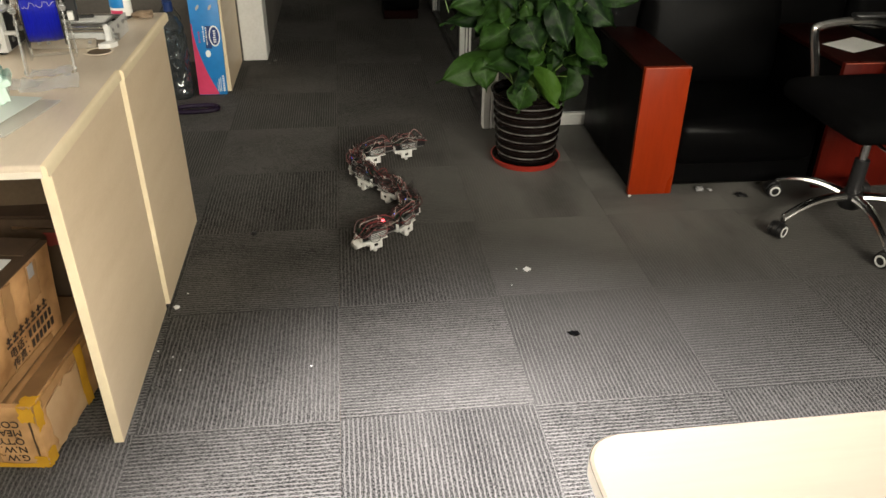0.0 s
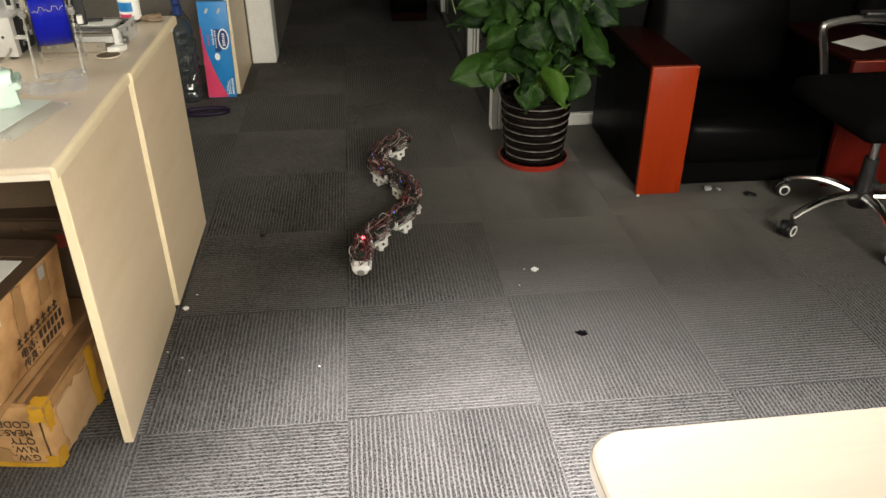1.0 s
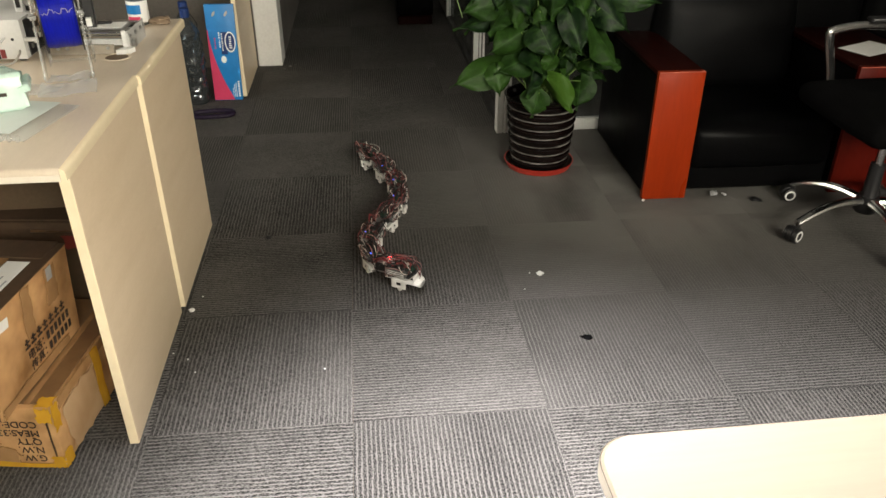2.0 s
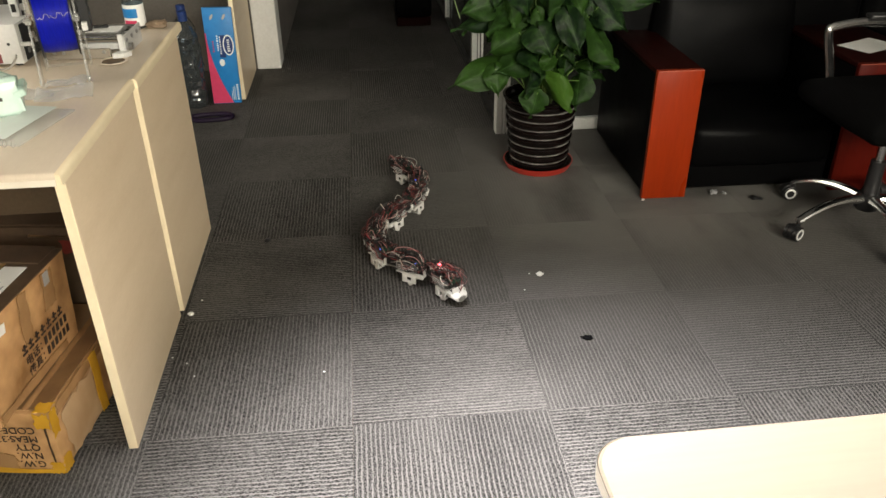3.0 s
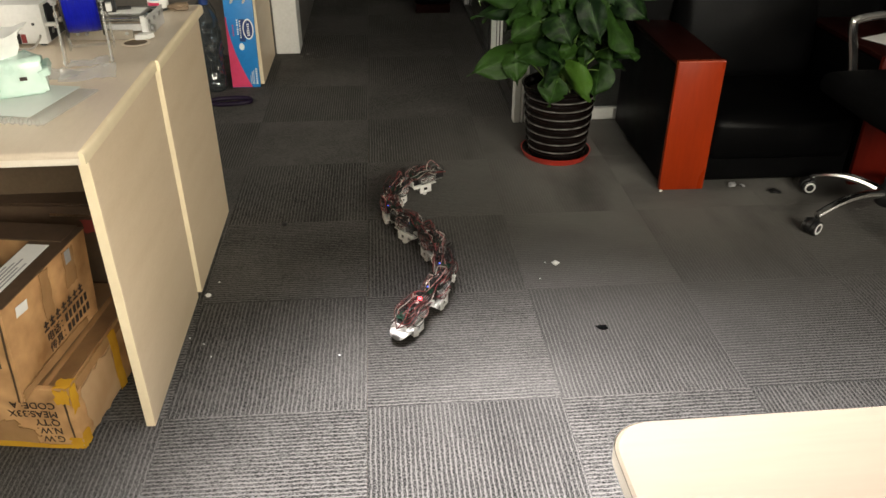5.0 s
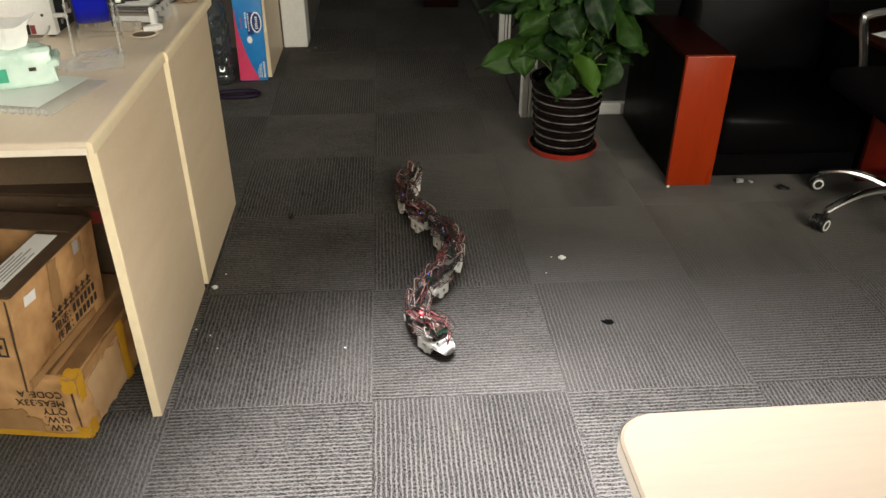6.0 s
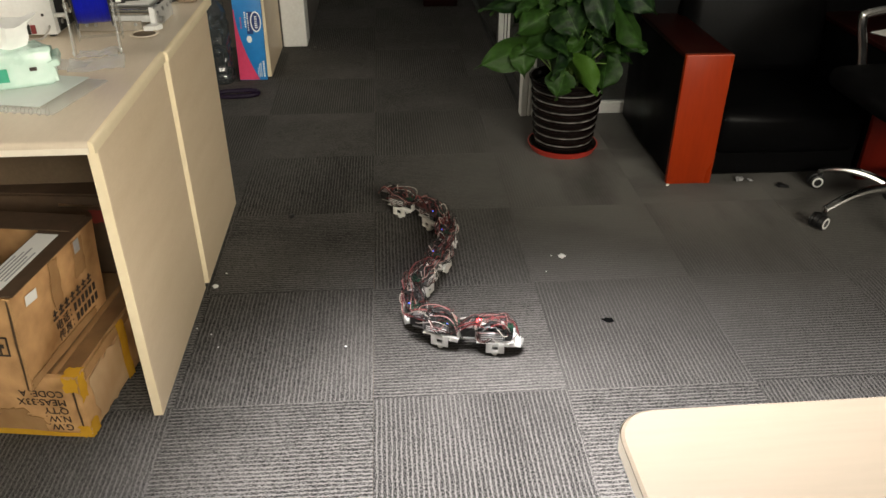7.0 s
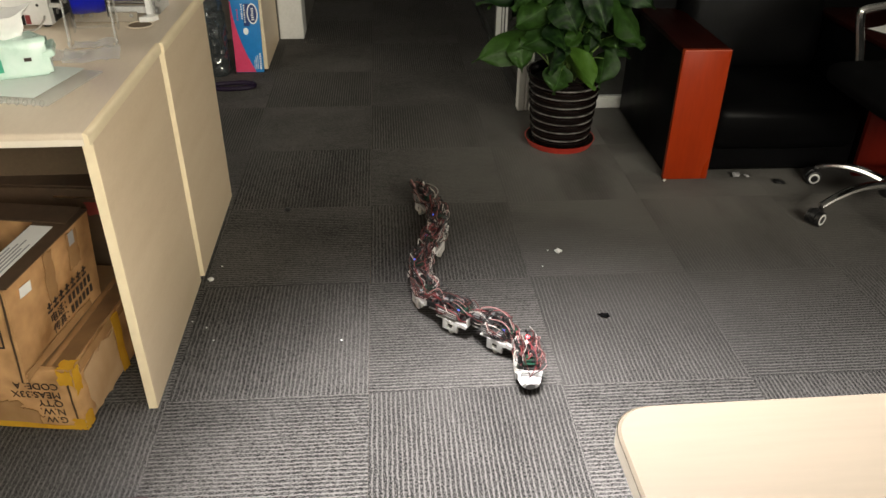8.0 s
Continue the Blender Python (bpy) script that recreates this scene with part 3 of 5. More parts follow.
def cartons():
    a = carton("carton", pose(-0.668, -0.083, 0, 0, 0, -8), 0.46, 0.44, 0.176, "brown cardboard carton with yellow tape, printed upside down")
    F, R, T = (Vector((-1, 0, 0)), Vector((0, 0, 1))), (Vector((0, 1, 0)), Vector((0, 0, 1))), (Vector((-1, 0, 0)), Vector((0, 1, 0)))
    for k, (o, uv, w, h) in enumerate((((0.0, -0.0052, 0.001), F, 0.45, 0.014), ((0.004, -0.0056, 0.003), F, 0.030, 0.034), ((0.004, -0.0058, 0.140), F, 0.036, 0.040),
                                       ((0.0052, -0.005, 0.003), R, 0.034, 0.040), ((0.0054, -0.005, 0.115), R, 0.028, 0.066), ((0.0056, 0.20, 0.004), R, 0.034, 0.175),
                                       ((0.004, -0.004, 0.1842), T, 0.034, 0.035))):
        part("tape", patch(o, *uv, w, h, k), TAPE, a, "glossy yellow packing tape")
    part("tape", patch((0.005, 0.03, 0.155), *R, 0.40, 0.024, 31), CLEARTAPE, a, "shiny brown packing tape")
    # Pale colour puts the glossy tape's highlight into this patch.
    part("tape", patch((0.0050, 0.045, 0.014), *R, 0.150, 0.135, 33, 0.010), GLARE_TAPE, a, "shiny packing tape with its highlight put into a pale colour")
    part("flap", box(BM(), (-0.42, 0.01, 0.1795), (-0.004, 0.43, 0.1830), 0.001), CARDBROWN, a, "brown flap under shiny tape")
    part("seam_tape", box(BM(), (-0.06, 0.005, 0.184), (-0.045, 0.43, 0.1845)), CLEARTAPE, a)
    flip = Matrix.Rotation(radians(180), 4, "Y")
    for i, s in enumerate(("G.W.", "N.W.", "Q'TY", "MEAS:33X", "CODE: A")):
        lettering(s, 0.027, INK, a, Matrix.Translation((-0.038, -0.0048, 0.038 + 0.0255 * i)) @ flip @ FACE_F @ pose(0, 0, 0) , "printed_word")
    for i in range(2):
        lettering("KG", 0.027, INK, a, Matrix.Translation((-0.185, -0.0048, 0.038 + 0.0255 * i)) @ flip @ FACE_F, "printed_word")
    b = carton("carton", pose(-0.745, -0.125, 0.1850, 0, 0, -9.5), 0.42, 0.35, 0.246, "opened brown cardboard carton with printed characters and a paper label", True)
    part("tape", patch((0.0048, 0.0, 0.004), Vector((0, 1, 0)), Vector((0, 0, 1)), 0.29, 0.024, 41), CLEARTAPE, b, "shiny brown packing tape")
    part("tape", patch((0.0048, 0.135, 0.125), Vector((0, 1, 0)), Vector((0, 0, 1)), 0.035, 0.12, 42), CLEARTAPE, b, "shiny brown packing tape")
    part("tape", patch((0.0048, 0.235, 0.145), Vector((0, 1, 0)), Vector((0, 0, 1)), 0.045, 0.095, 43), CLEARTAPE, b, "shiny brown packing tape")
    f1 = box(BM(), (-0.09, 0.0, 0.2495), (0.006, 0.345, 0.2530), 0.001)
    part("flap", f1, CARD_DARKENED, b)
    part("flap", box(BM(), (-0.41, 0.265, 0.2540), (-0.010, 0.345, 0.2575), 0.001, m=pose(0, 0, 0)), CARD_DARKENED, b)
    part("flap", box(BM(), (-0.10, -0.003, 0), (-0.0965, 0.36, 0.10), 0.001, m=pose(-0.31, 0.01, 0.235, 0, -28)), CARD_DARKENED, b)
    part("paper_label", box(BM(), (-0.084, 0.020, 0.2545), (-0.030, 0.250, 0.2555)), PAPER, b, "crumpled white shipping label")
    for k in range(5):
        part("print_bar", box(BM(), (-0.077 + 0.009 * k, 0.05, 0.2556), (-0.073 + 0.009 * k, 0.15 + 0.018 * (k % 3), 0.2560)), GREYINK, b)
    for lo, hi in (((-0.030, 0.098), (-0.026, 0.150)), ((-0.066, 0.098), (-0.062, 0.150)), ((-0.0618, 0.098), (-0.0302, 0.102)), ((-0.0618, 0.146), (-0.0302, 0.150)), ((-0.055, 0.120), (-0.037, 0.130)), ((-0.048, 0.1025), (-0.044, 0.1195))):
        part("print_bar", box(BM(), (lo[0], -0.0058, lo[1]), (hi[0], -0.0048, hi[1])), INK, b)
    part("sticker", box(BM(), (0.0055, -0.021, -0.0125), (0.0063, 0.021, 0.0125), 0.0002, m=pose(0, 0.058, 0.213, -6)), PAPER, b, "small white sticker")
    part("label_sheet", box(BM(), (0.0045, 0.244, 0.206), (0.0056, 0.268, 0.240), 0.0002), GREYINK, b)
    # a printed name and two numbers, as bars, with the two words before them
    for r, word in enumerate(("", "\u7535\u8bdd\uff1a", "\u4f20\u771f\uff1a")):
        z = 0.103 - 0.031 * r
        y = 0.116 + 0.004 * r
        if word:
            lettering(word, 0.029, INK, b, Matrix.Translation((0.0056, y, z)) @ FACE_R, "printed_word")
            for k in range(6):
                part("print_bar", box(BM(), (0.005, y + 0.082 + 0.018 * k, z), (0.006, y + 0.092 + 0.018 * k, z + 0.021)), INK, b)
        else:
            for k in range(7):
                part("print_bar", box(BM(), (0.005, y + 0.026 * k, z), (0.006, y + 0.019 + 0.026 * k, z + 0.005)), INK, b)
                part("print_bar", box(BM(), (0.005, y + 0.026 * k + 0.007, z + 0.008), (0.006, y + 0.012 + 0.026 * k, z + 0.025)), INK, b)
                part("print_bar", box(BM(), (0.005, y + 0.026 * k + 0.001, z + 0.014), (0.006, y + 0.0195 + 0.026 * k, z + 0.0175)), INK, b)

    # a carton stands behind the two, the desk's shade put into its colour
    c = carton("carton", pose(-0.660, 0.385, 0, 0, 0, -6), 0.55, 0.13, 0.40, "tall carton under the desk, its shade put into a dark colour", material=CARD_DARKENED)
    part("flap", box(BM(), (-0.54, 0.004, 0.4035), (-0.004, 0.12, 0.4070), 0.001), CARD_DARKENED, c)
    part("tape", patch((-0.03, -0.0052, 0.375), Vector((-1, 0, 0)), Vector((0, 0, 1)), 0.13, 0.005, 61), CARDBROWN, c, "shiny brown packing tape")
    part("red_mark", patch((-0.012, -0.0052, 0.325), Vector((-1, 0, 0)), Vector((0, 0, 1)), 0.07, 0.04, 62), paint("faded_red_print", (0.26, 0.02, 0.02), (0.18, 0.03, 0.02), 50, 14, 0.7), c, "faded red print")
    for k, (x, z, w, h) in enumerate(((-0.10, 0.006, 0.13, 0.05), (-0.22, 0.012, 0.10, 0.036), (-0.14, 0.05, 0.07, 0.028))):
        part("tape", patch((x, -0.0051 - 0.0001 * k, z), Vector((-1, 0, 0)), Vector((0, 0, 1)), w, h, 70 + k, 0.008), CLEARTAPE, a, "shiny brown packing tape")
    part("crease", patch((-0.004, -0.0052, 0.004), Vector((-1, 0, 0)), Vector((0, 0, 1)), 0.004, 0.24, 81, 0.001), CARD_DARKENED, b, "dark strip along the corner crease")
    part("crease", patch((-0.012, -0.0054, 0.004), Vector((-1, 0, 0)), Vector((0, 0, 1)), 0.004, 0.165, 82, 0.001), CARD_DARKENED, a, "dark strip along the corner crease")
    lean = Matrix(((1, 0, 0.085, 0), (0, 1, 0, 0), (0, 0, 1, 0), (0, 0, 0, 1)))
    for o in b.children:
        o.data.transform(o.matrix_basis.inverted() @ lean @ o.matrix_basis)


cartons()


# ---- sofa ----
def sofa():
    t = thing("sofa", pose(1.135, 1.165, 0, 0, 0, -1.0), "black leather sofa with red lacquered wooden arm fronts", "sofa")
    W, D, H = 0.175, 0.70, 0.512

    def arm(x, w, wood=REDWOOD, label="red lacquered wooden panel"):
        a = part("arm", box(BM(), (x + 0.006, 0.012, 0.012), (x + w - 0.004, D, H - 0.022), 0.012, seg=3), LEATHER, t)
        part("front_panel", box(BM(), (x, -0.012, 0.0), (x + w, 0.0115, H), 0.003, seg=2), wood, a, label)
        # Thin pale strip paints the highlight caught by the top chamfer.
        part("edge_highlight", box(BM(), (x + 0.001, -0.0135, H - 0.0035), (x + w - 0.001, -0.0122, H - 0.0002), 0.0004), LIT_EDGE, a, "pale strip painting the light caught on the upper edge")
        part("top_board", box(BM(), (x + 0.001, 0.0125, H - 0.0205), (x + w - 0.001, D, H - 0.0005), 0.004, seg=2), DARK_REDWOOD, a, "red wooden top board, darkened in colour for weak light")
    arm(0.0, W)
    arm(0.765, 0.32, SHADED_REDWOOD, "red wooden panel, shade put into its dark colour")
    part("base", box(BM(), (W + 0.002, 0.035, 0.012), (0.763, D, 0.16), 0.01), LEATHER, t)
    part("seat_cushion", cushion((W + 0.003, 0.015, 0.10), (0.762, D - 0.1, 0.285), 0.02, r=0.045), LEATHER, t)
    bm = cushion((W + 0.003, 0, 0), (0.762, 0.15, 0.42), 0.03, r=0.05)
    bmesh.ops.transform(bm, matrix=pose(0, 0.46, 0.28, -9), verts=bm.verts[:])
    part("back_cushion", bm, LEATHER, t)
    bm = cushion((-0.02, 0, 0), (1.1, 0.12, 0.50), 0.015, r=0.05)
    bmesh.ops.transform(bm, matrix=pose(0, 0.57, 0.36, -3), verts=bm.verts[:])
    part("backrest", bm, LEATHER, t)
    for x in (0.04, 0.135, 0.80, 1.05):
        part("foot", lathe(BM(), ((0.018, 0), (0.02, 0.013)), 12, m=Matrix.Translation((x, D - 0.06, 0))), BLACK, t)
    for x, y in ((0.30, 0.12), (0.66, 0.12)):
        part("foot", lathe(BM(), ((0.02, 0), (0.024, 0.013)), 12, m=Matrix.Translation((x, y, 0))), BLACK, t)


sofa()


def armchair():
    """An assumed seat, added to fill the dark space beside the sofa."""
    t = thing("armchair", pose(2.262, 1.20, 0), "assumed black seat, added to fill the dark space beside the sofa", "armchair")
    for x in (0.0, 0.60):
        part("arm", box(BM(), (x, 0.02, 0.012), (x + 0.15, 0.64, 0.50), 0.02, seg=3), LEATHER, t)
    part("base", box(BM(), (0.152, 0.04, 0.012), (0.598, 0.64, 0.16), 0.01), LEATHER, t)
    part("seat_cushion", cushion((0.153, 0.03, 0.162), (0.597, 0.50, 0.29), 0.02, r=0.04), LEATHER, t)
    part("backrest", cushion((0.005, 0.50, 0.29), (0.745, 0.655, 0.88), 0.02, r=0.05), LEATHER, t)
    for x in (0.05, 0.70):
        for y in (0.08, 0.58):
            part("foot", lathe(BM(), ((0.018, 0), (0.02, 0.013)), 12, m=Matrix.Translation((x, y, 0))), BLACK, t)


armchair()
for lo, hi, rot in (((-0.10, -0.07, 0), (0.10, 0.07, 0.0006), 24),):
    bm = box(BM(), lo, hi)
    bmesh.ops.subdivide_edges(bm, edges=[e for e in bm.edges if e.calc_length() > 0.05], cuts=6, use_grid_fill=True)
    for v in bm.verts:
        v.co.z += 0.006 * max(0, v.co.x * 6) ** 2
    solid("paper_sheet", bm, PAPER, pose(2.07, 1.37, 0.5128, 0, 0, rot), "white sheet of paper lying on the sofa arm", "paper")


# ---- office chair ----
def chair():
    t = thing("office_chair", pose(1.852, 0.838, 0), "black office chair with chrome armrests and a chrome star base", "chair")
    part("hub", lathe(BM(), ((0.036, 0.075), (0.042, 0.085), (0.042, 0.125), (0.03, 0.135)), 20), BLACK, t)
    part("gas_lift", lathe(BM(), ((0.026, 0.135), (0.025, 0.26), (0.014, 0.262), (0.014, 0.367)), 20), BLACK, t)
    part("lift_sleeve", lathe(BM(), ((0.0145, 0.263), (0.0145, 0.352)), 16), CHROME, t, "chrome lift rod")
    part("mechanism", box(BM(), (-0.09, -0.06, 0.366), (0.09, 0.06, 0.410), 0.01, seg=2), BLACK, t)
    part("tilt_lever", tube(BM(), [(-0.05, -0.05, 0.375), (-0.06, -0.16, 0.37), (-0.06, -0.2, 0.37)], 0.006, 8), CHROME, t)
    for k in range(5):
        a = radians(191.5 + 72 * k)
        R = Matrix.Rotation(a, 4, "Z")
        rings = []
        for u in [i / 10 for i in range(11)]:
            x = 0.035 + 0.255 * u
            zt = 0.118 - 0.048 * u ** 2.0 + 0.012 * math.sin(math.pi * u)
            hw, hh = 0.021 - 0.006 * u, 0.017 - 0.006 * u
            rings.append([R @ Vector((x, hw * math.cos(q), zt + hh * math.sin(q))) for q in [2 * math.pi * j / 10 for j in range(10)]])
        leg = part("star_leg", ring_loft(BM(), rings), CHROME, t, "polished chrome leg")
        part("tread", box(BM(), (0.07, -0.006, 0.117), (0.16, 0.006, 0.1205), 0.001, m=R @ pose(0, 0, 0.016, 0, 6.5)), BLACK, leg)
        c = part("caster", lathe(BM(), ((0.008, 0.052), (0.008, 0.075)), 10, m=R @ Matrix.Translation((0.283, 0, 0))), BLACK, t)
        S = Matrix.Translation(R @ Vector((0.298, 0, 0.027))) @ Matrix.Rotation(a + radians(18 + 9 * k), 4, "Z") @ Matrix.Rotation(radians(90), 4, "X")
        part("hood", lathe(BM(), ((0.02, -0.010), (0.029, -0.008), (0.029, 0.008), (0.02, 0.010)), 20, m=S @ Matrix.Translation((0, 0.003, 0))), BLACK, c)
        for s in (-1, 1):
            part("wheel", lathe(BM(), ((0.018, 0.0105 * s), (0.027, 0.011 * s), (0.027, 0.024 * s), (0.022, 0.026 * s)), 20, m=S), BLACK, c)
            part("wheel_ring", lathe(BM(), ((0.014, 0.0262 * s), (0.021, 0.0262 * s), (0.020, 0.0278 * s), (0.0145, 0.0278 * s), (0.014, 0.0262 * s)), 24, caps=False, m=S), PRINTERWHITE, c, "white wheel ring")
    part("seat", cushion((-0.225, -0.25, 0.412), (0.25, 0.25, 0.495), 0.012, r=0.04), FABRIC, t)
    for y in (0.262,):
        p = smooth_line([(-0.05, y - 0.03, 0.43), (-0.078, y, 0.45), (-0.100, y + 0.005, 0.53), (-0.133, y, 0.635), (-0.120, y, 0.662), (0.0, y, 0.677), (0.14, y - 0.005, 0.66), (0.21, y - 0.01, 0.60), (0.19, y - 0.03, 0.43)], 5)
        part("armrest", tube(BM(), p, 0.0155, 10), CHROME, t, "bent chrome armrest")
        part("arm_pad", box(BM(), (0.00, y - 0.024, 0.691), (0.15, y + 0.024, 0.704), 0.006, seg=2), BLACK, t)
    y = -0.262
    p = smooth_line([(0.10, y + 0.03, 0.41), (0.06, y, 0.44), (0.04, y, 0.60), (0.10, y, 0.675), (0.30, y, 0.67), (0.34, y + 0.02, 0.55), (0.33, y + 0.03, 0.43)], 5)
    part("armrest", tube(BM(), p, 0.0135, 10), CHROME, t, "bent chrome armrest")
    bm = cushion((0.0, -0.23, 0.0), (0.06, 0.23, 0.55), 0.01, r=0.025)
    bmesh.ops.transform(bm, matrix=pose(0.27, 0, 0.50, 0, 10), verts=bm.verts[:])
    part("backrest", bm, FABRIC, t)
    part("back_bracket", tube(BM(), [(0.05, 0, 0.39), (0.30, 0, 0.40), (0.34, 0, 0.48), (0.36, 0, 0.62)], 0.014, 8), BLACK, t)


chair()


# ---- potted plant ----
def leaf_mesh(L, W, droop, fold, seed):
    """A heart-shaped pothos leaf: stalk end at the origin, tip along +x, face up; curved, with a fold along its midrib."""
    bm = BM()
    rows, cols = 14, 4
    top = []
    for i in range(rows + 1):
        u = i / rows
        w = W * 1.16 * math.sqrt(max(0, 1 - (1 - u / 0.30) ** 2)) ** 0.7 if u < 0.30 else W * 1.16 * (1 - min(1, (u - 0.30) / 0.58) ** 1.8) ** 0.9
        w = max(w, 0.55 * W * (1 - u) if u > 0.5 else 0.12 * W)
        if i == rows:
            w = 0.0005
        x0 = u * L
        line = []
        for j in range(-cols, cols + 1):
            v = j / cols
            back = -0.27 * L * (1 - u) ** 3 * abs(v) ** 1.2
            x = x0 + back
            y = v * w
            z = -droop * L * u ** 2 - fold * abs(v) * w + 0.08 * L * math.sin(6 * u + 2.2 * v + seed) * abs(v) + 0.022 * L * math.cos(15 * u + seed) * v * v
            line.append(bm.verts.new((x, y, z)))
        top.append(line)
    for a, b in zip(top, top[1:]):
        for j in range(2 * cols):
            bm.faces.new((a[j], a[j + 1], b[j + 1], b[j]))
    ext = bmesh.ops.extrude_face_region(bm, geom=bm.faces[:])
    bmesh.ops.translate(bm, verts=[g for g in ext["geom"] if isinstance(g, bmesh.types.BMVert)], vec=(0, 0, -0.0006))
    return mesh_of("leaf", bm, LEAF, 60)


def plant():
    c = Vector((0.803, 1.540, 0))
    s = thing("plant_saucer", Matrix.Translation(c), "red plastic saucer under the plant pot", "saucer")
    part("dish", lathe(BM(), ((0.124, 0.0), (0.136, 0.002), (0.147, 0.026), (0.149, 0.028), (0.145, 0.029), (0.132, 0.0078), (0.0, 0.0078)), 48, caps=False), SAUCER, s)
    # Dark lining covers the red inside of the dish.
    part("dish_lining", lathe(BM(), ((0.0, 0.0081), (0.130, 0.0081), (0.1435, 0.0272), (0.1425, 0.0276), (0.128, 0.0084), (0.0, 0.0084)), 48, caps=False), SOIL, s, "dark lining over the inside of the dish")
    p = thing("potted_plant", Matrix.Translation(c + Vector((0, 0, 0.0085))), "lush green pothos in a ribbed black glazed pot", "plant")
    prof, H = [(0.0, 0.0), (0.112, 0.0)], 0.295
    n = 8
    for k in range(n):
        z0, z1 = 0.008 + k * H / n, 0.008 + (k + 1) * H / n - 0.007
        for z, o in ((z0, 0.0), (z0 + 0.006, 0.007), ((z0 + z1) / 2, 0.0095), (z1 - 0.006, 0.007), (z1, 0.0)):
            prof.append((0.112 + 0.030 * (z / H) ** 0.8 + o, z))
    prof += [(0.157, H + 0.004), (0.160, H + 0.012), (0.150, H + 0.013), (0.142, H - 0.01), (0.139, H - 0.03), (0.0, H - 0.03)]
    pot = part("pot", lathe(BM(), prof, 56, caps=False), GLAZE, p, "ribbed black glazed pot")
    for k in range(1, n):
        z = 0.008 + k * H / n - 0.0035
        r = 0.112 + 0.030 * (z / H) ** 0.8
        # Pale grey also carries the highlights reflected along the ribs.
        part("groove_band", lathe(BM(), ((r + 0.0005, z - 0.0026), (r + 0.0042, z - 0.0014), (r + 0.0042, z + 0.0012), (r + 0.0005, z + 0.0024)), 48, caps=False), GROOVE, pot, "grey groove band with reflected highlights in its colour")
    part("soil", lathe(BM(), ((0.14, H - 0.03), (0.12, H - 0.02), (0.05, H - 0.014), (0.0, H - 0.012)), 24, caps=False), SOIL, p)
    rnd = random.Random(11)
    SIZES = ((0.13, 0.055, 0.02, 0.18), (0.15, 0.062, 0.06, 0.10), (0.115, 0.05, 0.03, 0.22), (0.16, 0.066, 0.04, 0.25), (0.12, 0.056, 0.08, 0.12), (0.14, 0.052, 0.02, 0.30))
    meshes = [leaf_mesh(L, W, dr, fo, i) for i, (L, W, dr, fo) in enumerate(SIZES)]

    def stalk(tip):
        root = Vector((rnd.uniform(-0.05, 0.05), rnd.uniform(-0.05, 0.05), H - 0.02))
        part("stalk", tube(BM(), arc(root, root.lerp(tip, 0.5) + Vector((0, 0, 0.06)), tip, 6), [0.0035 - 0.0015 * i / 6 for i in range(7)], 5), STEM, p)

    def hang(base, tip, half, k, young=False):
        """A leaf from its stalk to its tip, set to fit the camera's view and face it."""
        base, tip = Vector(base), Vector(tip)
        x = (tip - base).normalized()
        face = Vector((-0.12 + rnd.uniform(-0.9, 0.9), -0.75, 0.6 + rnd.uniform(-0.7, 0.4)))
        y = face.cross(x).normalized()
        z = x.cross(y)
        me = meshes[k % len(meshes)]
        L, W = SIZES[k % len(meshes)][:2]
        if young:
            me = me.copy()
            me.materials[0] = YOUNG_LEAF
        ob = new("leaf", me)
        ob.parent = p
        turn = Matrix((x, y, z)).transposed().to_4x4()
        ob.matrix_basis = Matrix.Translation(base) @ turn @ Matrix.Diagonal(((tip - base).length * 0.98 / L, half * 0.94 / W, 1.5, 1))
        stalk(base)

    low = [(-0.199, -0.125, 0.470, -0.413, -0.175, 0.4, 0.062), (-0.223, -0.155, 0.464, -0.215, -0.205, 0.368, 0.047),
           (-0.106, -0.135, 0.496, -0.236, -0.185, 0.456, 0.057), (-0.081, -0.155, 0.45, -0.116, -0.205, 0.36, 0.043),
           (-0.054, -0.155, 0.358, -0.083, -0.205, 0.276, 0.06), (-0.021, -0.155, 0.41, 0.078, -0.205, 0.292, 0.055),
           (0.115, -0.135, 0.398, 0.093, -0.185, 0.292, 0.056), (-0.068, -0.185, 0.616, -0.02, -0.235, 0.524, 0.072)]
    middle = [(0.039, -0.195, 0.666, 0.082, -0.245, 0.527, 0.053), (0.15, -0.155, 0.602, 0.25, -0.205, 0.465, 0.074),
              (0.139, -0.065, 0.501, 0.264, -0.115, 0.424, 0.054), (-0.136, -0.155, 0.6, -0.271, -0.205, 0.531, 0.053),
              (-0.079, -0.145, 0.522, -0.04, -0.195, 0.43, 0.061), (-0.208, -0.105, 0.706, -0.372, -0.155, 0.672, 0.054),
              (-0.252, -0.065, 0.628, -0.392, -0.115, 0.61, 0.036), (-0.185, -0.095, 0.692, -0.263, -0.145, 0.592, 0.061)]
    high = [(-0.167, -0.135, 0.712, -0.169, -0.185, 0.624, 0.044), (-0.118, -0.155, 0.767, -0.11, -0.205, 0.644, 0.053),
            (0.166, -0.135, 0.68, 0.277, -0.185, 0.594, 0.055), (0.22, -0.125, 0.726, 0.394, -0.175, 0.7, 0.053),
            (0.138, -0.115, 0.665, 0.002, -0.165, 0.62, 0.041), (-0.02, -0.135, 0.748, -0.034, -0.185, 0.645, 0.049),
            (0.057, -0.125, 0.768, 0.096, -0.175, 0.655, 0.052), (-0.273, -0.075, 0.768, -0.322, -0.125, 0.698, 0.051)]
    k = 0
    for group in (low, middle, high):
        for row in group:
            hang(row[0:3], row[3:6], row[6], k, k == 5)
            k += 1
